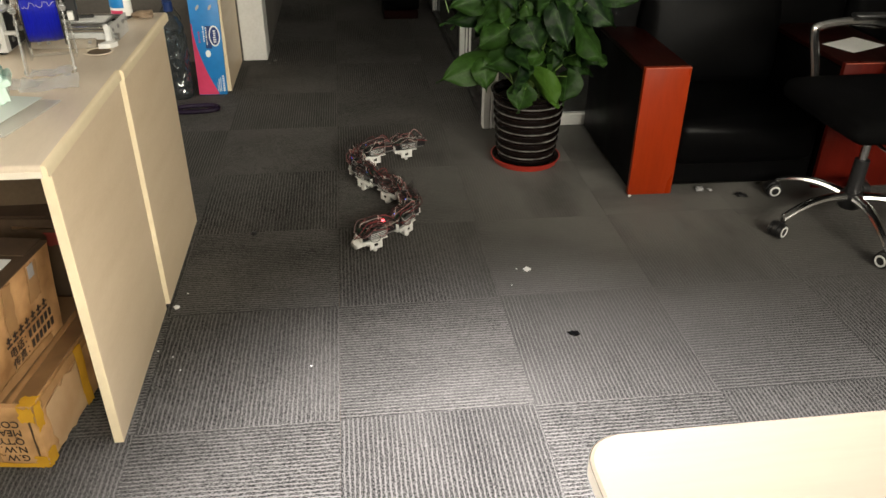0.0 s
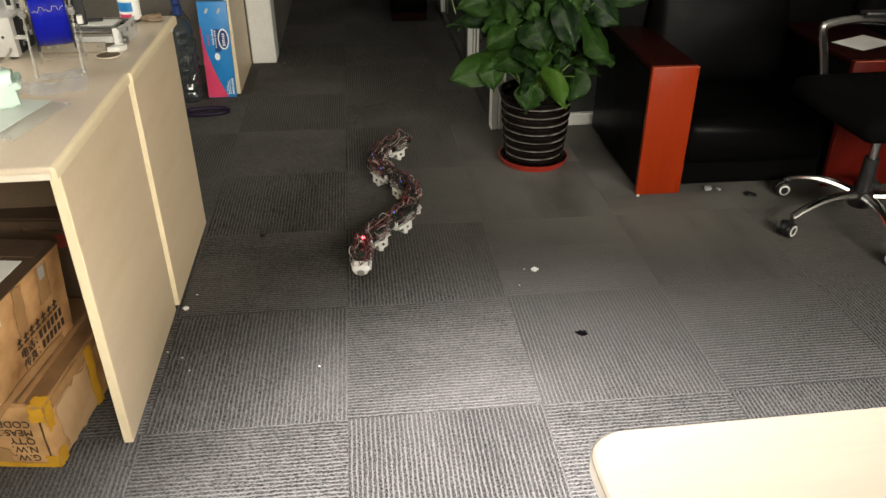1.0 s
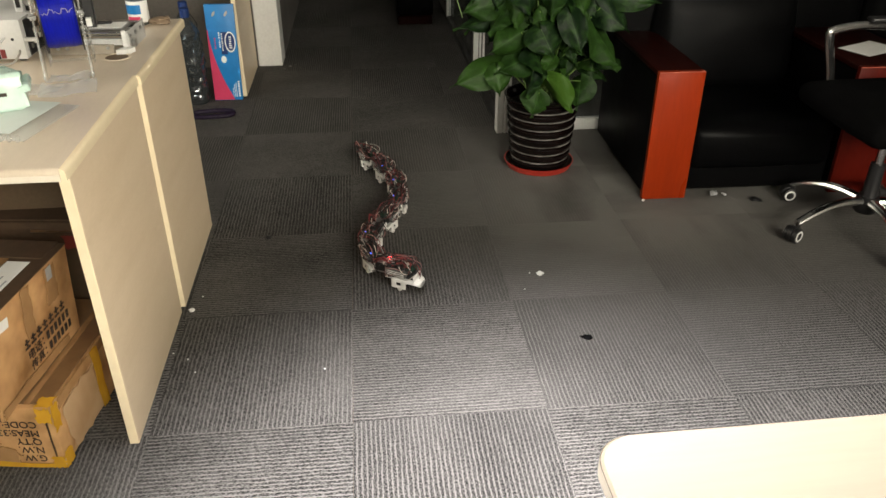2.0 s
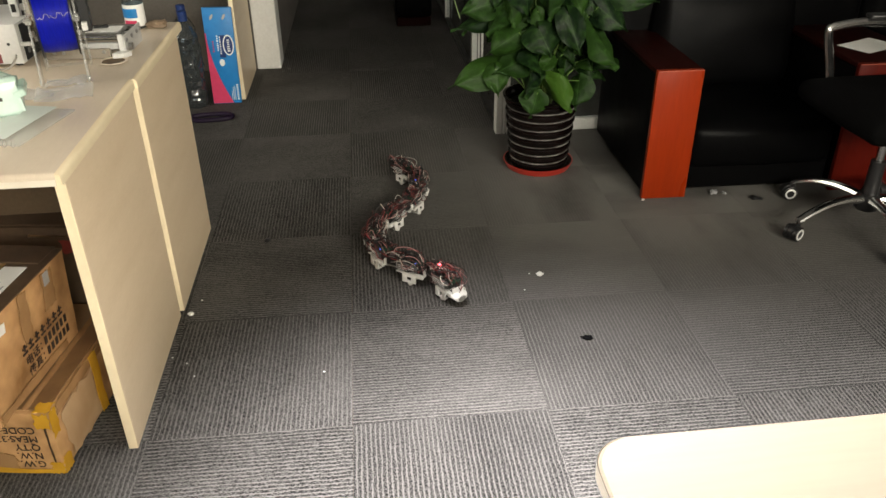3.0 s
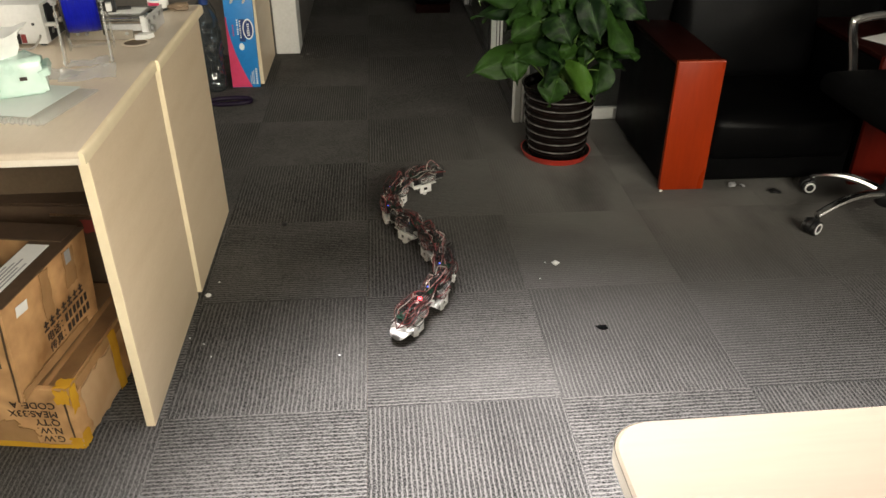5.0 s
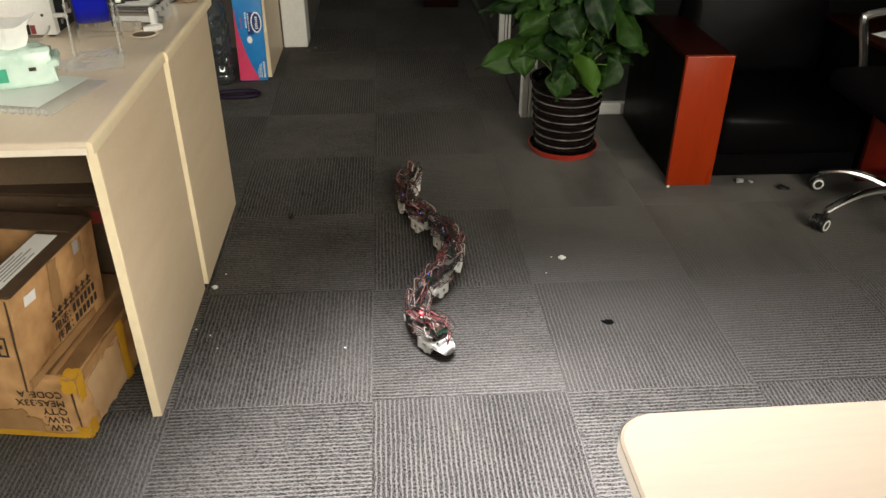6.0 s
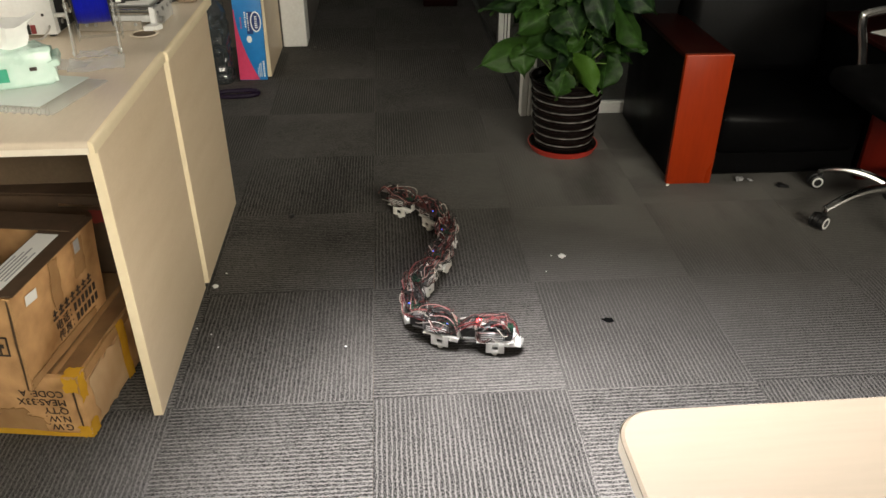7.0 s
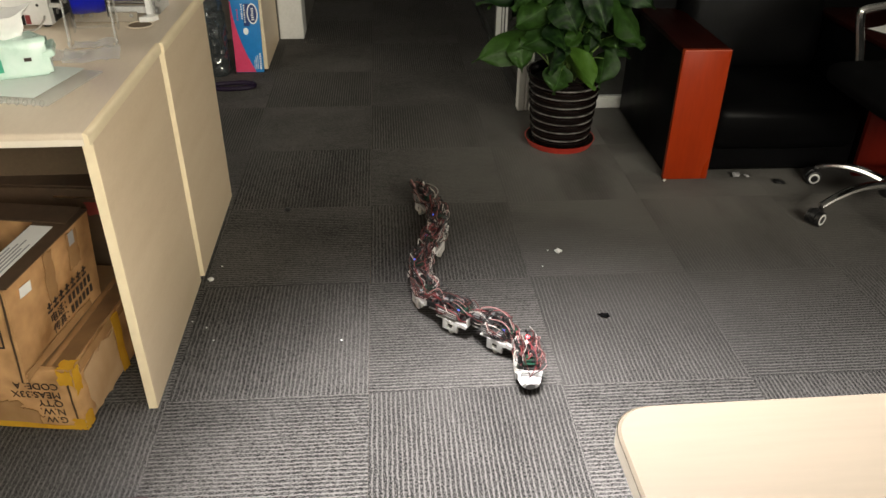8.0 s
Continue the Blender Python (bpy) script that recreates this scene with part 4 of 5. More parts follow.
    part("stalk", tube(BM(), smooth_line([(-0.36, -0.16, 0.66), (-0.40, -0.14, 0.80), (-0.43, -0.12, 0.98)], 5), 0.0016, 5), STEM, p, "thin bare runner")
    # small leaves between the large ones
    for i in range(26):
        a = rnd.uniform(math.pi * 1.02, math.pi * 1.98)
        base = Vector((0.27 * math.cos(a) * rnd.uniform(0.3, 1), 0.18 * math.sin(a) * rnd.uniform(0.55, 0.95), rnd.uniform(0.42, 0.74)))
        tip = base + Vector((0.06 * math.cos(a) + rnd.uniform(-0.05, 0.05), -rnd.uniform(0.0, 0.03), -rnd.uniform(0.05, 0.09)))
        hang(base, tip, rnd.uniform(0.024, 0.038), i)
    # the rest of the crown: inner leaves and the dome above
    for i in range(54):
        a = i * 2.39996 + rnd.uniform(-0.3, 0.3)
        u = (i + 0.5) / 54
        rad = (0.10 + 0.20 * math.sin(math.pi * (0.25 + 0.75 * u)) ** 0.7) * rnd.uniform(0.75, 1.05)
        z = 0.46 + 0.48 * u + rnd.uniform(-0.03, 0.03)
        out = Vector((math.cos(a), math.sin(a), 0))
        if out.y < -0.2 and z < 0.76:
            rad *= 0.45
        elif out.x < 0.2 and z < 0.84:
            rad *= 0.6
        base = Vector((0, 0.03, z)) + out * rad * 0.8
        tip = base + out * rnd.uniform(0.07, 0.11) + Vector((rnd.uniform(-0.03, 0.03), 0, -rnd.uniform(0.05, 0.11)))
        hang(base, tip, rnd.uniform(0.036, 0.052), i)


plant()


# ---- the snake robot ----
LINKS, PITCH = 8, 0.1478
GAIT = (0.7189, 1.3491, 0.9047, 2.6313)        # amplitude, turn rate, lag from joint to joint, start
HEAD_X = (0.051, 0.016, 0.046, 0.141, 0.224, 0.311, 0.34, 0.273, 0.179, 0.107, 0.08, 0.114, 0.209, 0.333, 0.406, 0.47, 0.406)
HEAD_Y = (0.823, 0.755, 0.657, 0.629, 0.592, 0.592, 0.503, 0.418, 0.376, 0.359, 0.262, 0.201, 0.159, 0.173, 0.18, 0.11, -0.022)
HEAD_A = (-2.62, -2.251, -1.651, -0.994, -0.551, -0.578, -1.011, -1.793, -2.475, -2.635, -2.207, -1.621, -0.874, -0.25, -0.155, -0.635, -1.611)
BEND = (0.016, -0.022, -0.021, -0.038, -0.019, -0.016, 0.011, 0.029, 0.046, 0.033, -0.016, -0.041, -0.056, -0.055, -0.011, 0.001, 0.055)
SWAY = ((-0.009, -0.049, -0.056, 0.129, 0.126, 0.087, -0.172, 0.083, 0.302), (0.142, 0.0, 0.015, -0.138, 0.143, -0.028, -0.059, -0.308, -0.002),
        (-0.056, 0.029, 0.137, -0.051, 0.045, -0.306, 0.083, -0.119, -0.024), (-0.048, -0.142, -0.046, 0.048, 0.04, -0.003, 0.037, 0.124, 0.032),
        (-0.008, -0.156, -0.298, 0.13, -0.091, -0.079, -0.393, -0.251, 0.12), (-0.483, -0.543, -0.348, -0.006, 0.138, 0.069, -0.286, -0.015, 0.023),
        (0.127, 0.369, 0.183, -0.208, -0.321, -0.049, 0.143, 0.076, -0.454))    # each joint's own drift, a second apart


def glide(values, t, step=0.5):
    """The value at t seconds of a row of values, a step apart."""
    k = min(max(int(t / step), 0), len(values) - 2)
    u = t / step - k
    a, b, c, d = (values[min(max(i, 0), len(values) - 1)] for i in (k - 1, k, k + 1, k + 2))
    return 0.5 * (2 * b + (c - a) * u + (2 * a - 5 * b + 4 * c - d) * u * u + (3 * b - a - 3 * c + d) * u ** 3)


def link_poses(t):
    """Where the links' middles stand at t seconds, head first: x, y, heading."""
    amp, rate, lag, start = GAIT
    x, y, a, bend = glide(HEAD_X, t), glide(HEAD_Y, t), glide(HEAD_A, t), glide(BEND, t)
    out = []
    for i in range(LINKS):
        dx, dy = PITCH * math.cos(a), PITCH * math.sin(a)
        out.append((x - dx / 2, y - dy / 2 - 0.017, a))
        x, y = x - dx, y - dy
        if i < LINKS - 1:
            a += amp * math.sin(rate * t - i * lag + start) + bend + glide(SWAY[i], t, 1.0)
    return out


def snake():
    r = thing("snake_robot", Matrix(), "segmented snake robot of white printed brackets, servos and loose wires", "robot")
    segs = []

    def segment(kind):
        rnd = random.Random(kind + 5)
        # white printed chassis: a tray, and on each side a bracket plate with a square window
        bm = BM()
        box(bm, (-0.050, -0.026, 0.0400), (0.054, 0.026, 0.044), 0.001)
        for s in (-1, 1):
            y0, y1 = sorted((s * 0.0262, s * 0.0310))
            box(bm, (-0.024, y0, 0.013), (-0.0070, y1, 0.0480), 0.0012, seg=2)
            box(bm, (0.0090, y0, 0.013), (0.026, y1, 0.0480), 0.0012, seg=2)
            box(bm, (-0.0070, y0 + 0.0002, 0.0135), (0.0090, y1 - 0.0002, 0.0225), 0.0008)
            box(bm, (-0.0070, y0 + 0.0002, 0.0345), (0.0090, y1 - 0.0002, 0.0475), 0.0008)
            box(bm, (0.0261, y0 + 0.0006, 0.037), (0.054, y1 - 0.0006, 0.050), 0.0008)
            tube(bm, [(0.034, s * 0.0312, 0.0435), (0.034, s * 0.0345, 0.0435)], 0.0042, 10)
            box(bm, (-0.018, s * 0.020 - 0.006, 0.0105), (0.020, s * 0.020 + 0.006, 0.0145), 0.0008)
        box(bm, (0.049, -0.022, 0.0442), (0.054, 0.022, 0.064), 0.001)
        seg = part("segment", bm, WHITEPLA, r, "white printed segment with servo, battery and wires")
        if kind == 0:
            nose = [[Vector((x, q * math.sin(a), 0.024 + 0.020 * (1 + math.cos(a)) / 2 + z)) for a in [2 * math.pi * k / 22 for k in range(22)]] for x, q, z in ((0.0545, 0.030, 0.006), (0.064, 0.027, 0.003), (0.071, 0.021, -0.001))]
            part("nose_plate", ring_loft(BM(), nose), WHITEPLA, seg, "white rounded nose")
            part("nose_disc", tube(BM(), [(0.0712, 0, 0.033), (0.0745, 0, 0.032)], 0.0125, 20), RUBBER, seg, "round grey nose disc")
        part("joint_bracket", boxes(((-0.086, -0.012, 0.0442), (-0.052, 0.012, 0.0475), 0.001), ((-0.086, -0.012, 0.079), (-0.050, 0.012, 0.082), 0.001), ((-0.054, -0.016, 0.0445), (-0.0505, 0.016, 0.0818), 0.0008)), STEEL, seg, "dull metal joint bracket")
        part("joint_servo", boxes(((-0.094, -0.0105, 0.048), (-0.0545, 0.0105, 0.0788), 0.0015)), SERVO, seg)
        part("servo", boxes(((-0.048, -0.0140, 0.0445), (0.002, 0.0140, 0.088), 0.0015), ((-0.0495, -0.0135, 0.070), (0.008, 0.0135, 0.0725), 0.0005)), SERVO, seg)
        part("driver_box", boxes(((0.006, -0.015, 0.0445), (0.047, 0.015, 0.073), 0.0015), ((0.012, -0.012, 0.0732), (0.030, 0.006, 0.0795), 0.001)), SERVO, seg, "black electronics box")
        part("servo_horn", lathe(BM(), ((0.007, 0.0882), (0.007, 0.0915), (0.0035, 0.093)), 14, m=Matrix.Translation((-0.033, 0, 0))), WHITEPLA if kind % 3 == 0 else STEEL, seg)
        for s in (-1, 1):
            y0, y1 = sorted((s * 0.0155, s * 0.0290))
            b = part("battery", boxes(((-0.044, y0, 0.0515), (0.026, y1, 0.0775), 0.005, None, 3)), BATTERY, seg, "grey shrink-wrapped battery pack")
            z = s * 0.0292
            for h in (0.058, 0.0645, 0.071):
                part("battery_rib", boxes(((-0.039, min(z, z + s * 0.0012), h - 0.0014), (0.021, max(z, z + s * 0.0012), h + 0.0014), 0.0004)), SATIN, b, "pale groove of the wrap")
        part("circuit_board", boxes(((0.008, -0.0170, 0.0800), (0.048, 0.0170, 0.0818), 0.0003), ((0.014, -0.008, 0.082), (0.026, 0.004, 0.0855), 0.0004), ((0.034, -0.010, 0.082), (0.040, 0.008, 0.088), 0.0004)), PCB, seg)
        part("wheel", lathe(BM(), ((0.004, -0.0055), (0.0085, -0.005), (0.0095, -0.003), (0.0095, 0.003), (0.0085, 0.005), (0.004, 0.0055)), 18, m=Matrix.Translation((0.001, 0, 0.0095)) @ Matrix.Rotation(radians(90), 4, "X")), RUBBER, seg)
        part("axle", tube(BM(), [(0.001, -0.0185, 0.0120), (0.001, 0.0185, 0.0120)], 0.002, 8), STEEL, seg)
        for s in (-1, 1):
            part("foot_caster", lathe(BM(), ((0.0, 0.0), (0.006, 0.001), (0.0085, 0.005), (0.0085, 0.0085), (0.007, 0.0104), (0.0, 0.0104)), 14, caps=False, m=Matrix.Translation((0.001, s * 0.020, 0))), WHITEPLA, seg)
        # loose wires over the top and down the sides
        kinds = (REDWIRE, DARKRED, BLACKWIRE, PINKWIRE, BLACKWIRE, BLACKWIRE, DARKRED, BLACKWIRE, BLACKWIRE, DARKRED, GREYWIRE, BLACKWIRE, REDWIRE, BLACKWIRE, PALEWIRE if kind % 2 else BLACKWIRE, BLACKWIRE, PINKWIRE, DARKRED, BLACKWIRE, BLACKWIRE)
        if kind in (0, 5):
            kinds += (REDWIRE, REDWIRE, REDWIRE, PINKWIRE, REDWIRE, REDWIRE)
        for mat in kinds:
            y = rnd.uniform(-0.033, 0.033)
            top = rnd.uniform(0.088, 0.120) - 0.45 * abs(y)
            x0, x1 = -0.060 + rnd.uniform(-0.022, 0.030), 0.048 + rnd.uniform(-0.030, 0.020)
            pts = [(x0, y * 0.5, 0.060 + rnd.uniform(0, 0.02)), (x0 * 0.75 + rnd.uniform(-0.012, 0.012), y + rnd.uniform(-0.006, 0.006), top * rnd.uniform(0.82, 0.96)),
                   (rnd.uniform(-0.02, 0.02), y + rnd.uniform(-0.012, 0.012), top), (x1 * 0.75, y + rnd.uniform(-0.010, 0.010), top * rnd.uniform(0.78, 0.96)), (x1, rnd.uniform(-0.024, 0.024), 0.058 + rnd.uniform(-0.01, 0.02))]
            part("wire", tube(BM(), smooth_line(pts, 4), rnd.uniform(0.0010, 0.0017), 5), mat, seg)
        for mat in (REDWIRE, BLACKWIRE, BLACKWIRE, DARKRED, GREYWIRE, PINKWIRE, BLACKWIRE, REDWIRE, BLACKWIRE):
            y = rnd.uniform(-0.024, 0.024)
            part("joint_wire", tube(BM(), smooth_line([(-0.026 + rnd.uniform(-0.01, 0.01), y, 0.082), (-0.058, y * 1.4, rnd.uniform(0.080, 0.114)), (-0.095 + rnd.uniform(-0.008, 0.006), y * 0.8, rnd.uniform(0.066, 0.088))], 4), 0.0016, 5), mat, seg)
        # leads that droop along the sides
        for k in range(6):
            s, x, z = (-1, 1)[k % 2], rnd.uniform(-0.055, -0.01), rnd.uniform(0.048, 0.072)
            run = rnd.uniform(0.035, 0.075)
            part("side_wire", tube(BM(), smooth_line([(x, s * 0.022, z + 0.016), (x + 0.2 * run, s * rnd.uniform(0.032, 0.037), z), (x + 0.7 * run, s * rnd.uniform(0.032, 0.036), z + rnd.uniform(-0.008, 0.008)), (x + run, s * 0.020, z + 0.018)], 5), rnd.uniform(0.0011, 0.0016), 5), (BLACKWIRE, BLACKWIRE, DARKRED, BLACKWIRE, GREYWIRE, PINKWIRE)[(k + kind) % 6], seg)
        # loops that stand off the sides, and short stiff pin leads
        for k in range(3):
            s, x = rnd.choice((-1, 1)), rnd.uniform(-0.05, 0.03)
            part("wire_loop", tube(BM(), smooth_line([(x, s * 0.016, 0.080), (x + 0.008, s * 0.034, 0.094), (x + 0.022, s * 0.038, 0.078), (x + 0.034, s * 0.026, 0.070)], 5), 0.0014, 5), (BLACKWIRE, PALEWIRE, DARKRED)[(k + kind) % 3], seg)
        for k in range(4):
            q = Vector((rnd.uniform(-0.06, 0.04), rnd.uniform(-0.02, 0.02), 0.086))
            part("pin_lead", tube(BM(), [q, q + Vector((rnd.uniform(-0.012, 0.012), rnd.uniform(-0.010, 0.010), rnd.uniform(0.018, 0.034)))], 0.0017, 5), (BLACK, DARKRED, BLACK, PALEWIRE)[k], seg)
        for k in range(12):
            q = Vector((rnd.uniform(-0.055, 0.045), rnd.uniform(-0.024, 0.024), rnd.uniform(0.080, 0.100)))
            sx, sy, sz = rnd.uniform(0.003, 0.008), rnd.uniform(0.002, 0.005), rnd.uniform(0.002, 0.005)
            part("connector", box(BM(), (-sx, -sy, -sz), (sx, sy, sz), 0.0006, m=Matrix.Translation(q) @ pose(0, 0, 0, rnd.uniform(-40, 40), rnd.uniform(-40, 40), rnd.uniform(0, 180))), (BLACK, DARKRED, BLACK, PALEWIRE if k in (3, 8) else BLACK, BLACK)[(kind + k) % 5], seg)
        if kind in (1, 2, 4, 5, 6):
            part("indicator_light", lathe(BM(), ((0.0, 0.0), (0.0030, 0.0), (0.0030, 0.0028), (0.0, 0.0045)), 10, caps=False, m=Matrix.Translation((0.020, -0.016, 0.0820))), BLUELED, seg, "lit blue indicator")
        if kind == 0:
            part("indicator_light", lathe(BM(), ((0.0, 0.0), (0.0058, 0.0), (0.0058, 0.005), (0.0, 0.008)), 12, caps=False, m=Matrix.Translation((-0.046, 0.004, 0.0940))), REDLED, seg, "lit red indicator")
        return seg

    for i in range(LINKS):
        segs.append(segment(i))
    return r, segs


ROBOT, SEGMENTS = snake()


# ---- things on the desks ----
DZ = DESK_H + 0.0008


def spool_stand():
    t = thing("filament_spool", pose(-0.694, 0.606, DZ + 0.152, 0, 0, 19), "blue filament wound on a clear spool, on an acrylic stand", "spool")
    ry = Matrix.Rotation(radians(90), 4, "Y")
    part("winding", lathe(BM(), ((0.03, -0.040), (0.086, -0.040), (0.0885, -0.02), (0.087, 0.0), (0.0885, 0.02), (0.086, 0.040), (0.03, 0.040)), 48, m=ry), FILAMENT, t, "bright blue filament")
    for s in (-1, 1):
        part("flange", lathe(BM(), ((0.027, 0.0405 * s), (0.10, 0.0405 * s), (0.10, 0.044 * s), (0.027, 0.044 * s)), 48, m=ry), BLACK, t, "thin black flange")
    part("hub_disc", lathe(BM(), ((0.0, -0.0465), (0.060, -0.0465), (0.060, -0.0445), (0.0, -0.0445)), 32, caps=False, m=ry), CARD, t, "tan cardboard hub disc")
    part("axle", tube(BM(), [(-0.056, 0, 0), (0.056, 0, 0)], 0.006, 12), STEEL, t)
    rnd = random.Random(4)
    line = []
    for k in range(24):
        a = radians(12 + rnd.uniform(-5, 5))
        line.append((-0.036 + 0.072 * k / 23, -0.0894 * math.cos(a), 0.0894 * math.sin(a)))
    part("pale_squiggle", tube(BM(), line, 0.0007, 5), PALEWIRE, t, "pale jagged line across the winding")
    s = thing("spool_stand", pose(-0.694, 0.606, DZ, 0, 0, 14), "clear acrylic stand that carries a filament spool", "stand")
    for x in (-0.057, 0.053):
        out = [(-0.095, 0.0), (-0.055, 0.0), (-0.030, 0.06), (0.030, 0.06), (0.055, 0.0), (0.095, 0.0), (0.022, 0.235), (-0.022, 0.235)]
        part("side_plate", ring_loft(BM(), [[Vector((x + d, y, z)) for y, z in out] for d in (0, 0.004)]), ACRYLIC, s)
    for x in (-0.055, 0.055):
        for y in (-1, 1):
            part("cut_edge", tube(BM(), [(x, y * 0.0965, 0.003), (x, y * 0.0235, 0.234)], 0.0028, 6), FROST, s, "bright cut acrylic edge")
        part("clip", boxes(((x - 0.007, -0.052, 0.145), (x + 0.007, -0.034, 0.163), 0.001), ((x - 0.010, -0.060, 0.152), (x + 0.010, -0.053, 0.158), 0.001)), STEEL, s, "metal clip")
        part("clamp", box(BM(), (x + 0.0085, -0.050, 0.120), (x + 0.022, -0.030, 0.140), 0.001), WHITEPLA if x > 0 else BLACK, s)
    part("black_bracket", box(BM(), (0.060, -0.02, 0.11), (0.085, 0.02, 0.205), 0.002), BLACK, s)
    part("cross_bar", box(BM(), (-0.052, 0.085, 0.001), (0.053, 0.089, 0.008), 0.0006), ACRYLIC, s)
    for y, z in ((-0.085, 0.01), (0.0, 0.225)):
        for x in (-0.058, 0.0575):
            part("bolt", lathe(BM(), ((0.0, -0.002), (0.005, -0.002), (0.005, 0.002), (0.0, 0.002)), 8, caps=False, m=Matrix.Translation((x, y, z)) @ ry), STEEL, s)


spool_stand()


def clear_sheets():
    def crumpled(w, d, h, seed):
        """A creased sheet of clear film that lies loosely on the desk."""
        bm = BM()
        bmesh.ops.create_grid(bm, x_segments=22, y_segments=18, size=0.5)
        for v in bm.verts:
            x, y = v.co.x, v.co.y
            q = Vector((x * 1.7, y * 1.5, seed))
            v.co = Vector((x * w * (1 + 0.15 * noise.noise(Vector((0, y * 3, seed)))), y * d * (1 + 0.15 * noise.noise(Vector((x * 3, 0, seed)))), h * (abs(noise.noise(q)) * 1.2 + 0.28 * abs(noise.noise(q * 3.3)))))
        ext = bmesh.ops.extrude_face_region(bm, geom=bm.faces[:])
        bmesh.ops.translate(bm, verts=[g for g in ext["geom"] if isinstance(g, bmesh.types.BMVert)], vec=(0, 0, 0.0006))
        low = min(v.co.z for v in bm.verts)
        bmesh.ops.translate(bm, verts=bm.verts[:], vec=(0, 0, -low))
        return bm
    solid("plastic_sheet", crumpled(0.13, 0.105, 0.016, 1.0), FILMPLASTIC, pose(-0.652, 0.442, DZ, 0, 0, 14), "crumpled clear plastic sheet lying on the desk", "plastic sheet")
    solid("plastic_sheet", crumpled(0.12, 0.08, 0.012, 5.0), FILMPLASTIC, pose(-0.735, 0.44, DZ, 0, 0, -22), "crumpled clear plastic sheet lying on the desk", "plastic sheet")
    solid("plastic_sheet", crumpled(0.10, 0.06, 0.014, 9.0), FILMPLASTIC, pose(-0.675, 0.528, DZ, 0, 0, 5), "crumpled clear plastic sheet under the spool stand", "plastic sheet")
    m = thing("ring_binder_cover", pose(-0.76, 0.24, DZ, 0, 0, -13), "clear spiral-bound cover under a paper sheet", "folder")
    part("cover", box(BM(), (-0.15, -0.11, 0.0), (0.15, 0.11, 0.004), 0.001), FILMPLASTIC, m)
    for k in range(16):
        part("coil", tube(BM(), [(-0.145 + 0.019 * k, -0.113 + 0.007 * math.cos(q), 0.0075 + 0.007 * math.sin(q)) for q in [2 * math.pi * j / 10 for j in range(11)]], 0.0012, 5, caps=False), FILMPLASTIC, m)
    p = box(BM(), (-0.15, -0.10, 0), (0.12, 0.10, 0.0008))
    solid("paper_sheet", p, MINTPAPER, pose(-0.775, 0.262, DZ + 0.0046, 0, 0, -13), "pale mint sheet of paper under the tissue pack", "paper")


clear_sheets()


def tissue_pack():
    t = thing("tissue_pack", pose(-0.79, 0.302, DZ + 0.0056, 0, 0, 18), "opened mint-green soft tissue pack with a tissue pulled up", "tissue pack")
    bm = cushion((-0.09, -0.05, 0.0), (0.085, 0.05, 0.078), 0.006, r=0.010)
    for v in bm.verts:
        v.co += 0.013 * noise.noise_vector(v.co * 34) * (1 if v.co.z > 0.01 else 0.2)
        v.co.y *= 1 - 3.2 * max(0, v.co.z - 0.03)
        v.co.z = max(v.co.z, 0)
    body = part("wrapper", bm, TISSUEGREEN, t, "crinkled mint plastic wrapper")
    fin = BM()
    box(fin, (0.086, -0.045, 0.012), (0.112, 0.045, 0.030), 0.003, m=pose(0, 0, 0, 0, -16))
    part("sealed_end", fin, TISSUEGREEN, body)
    part("print_bar", box(BM(), (-0.05, -0.0605, 0.02), (-0.005, -0.0595, 0.05), 0.0002), paint("green_print", (0.05, 0.40, 0.25), None, 60, 9, 0.4), body)
    part("print_bar", box(BM(), (0.04, -0.060, 0.04), (0.055, -0.0585, 0.048), 0.0002), INK, body)
    rings = []
    for i in range(8):
        u = i / 7
        hw, hd = 0.030 + 0.030 * u, 0.006 + 0.015 * u
        rings.append([Vector((hw * math.cos(q) * (1 + 0.15 * math.sin(3 * q + i)) + 0.012 * u, hd * math.sin(q) * (1 + 0.5 * math.cos(4 * q)) - 0.01 * u, 0.068 + 0.075 * u + 0.012 * u * math.sin(2 * q + 1))) for q in [2 * math.pi * k / 20 for k in range(20)]])
    part("tissue", ring_loft(BM(), rings), TISSUE, t, "white tissue")


tissue_pack()


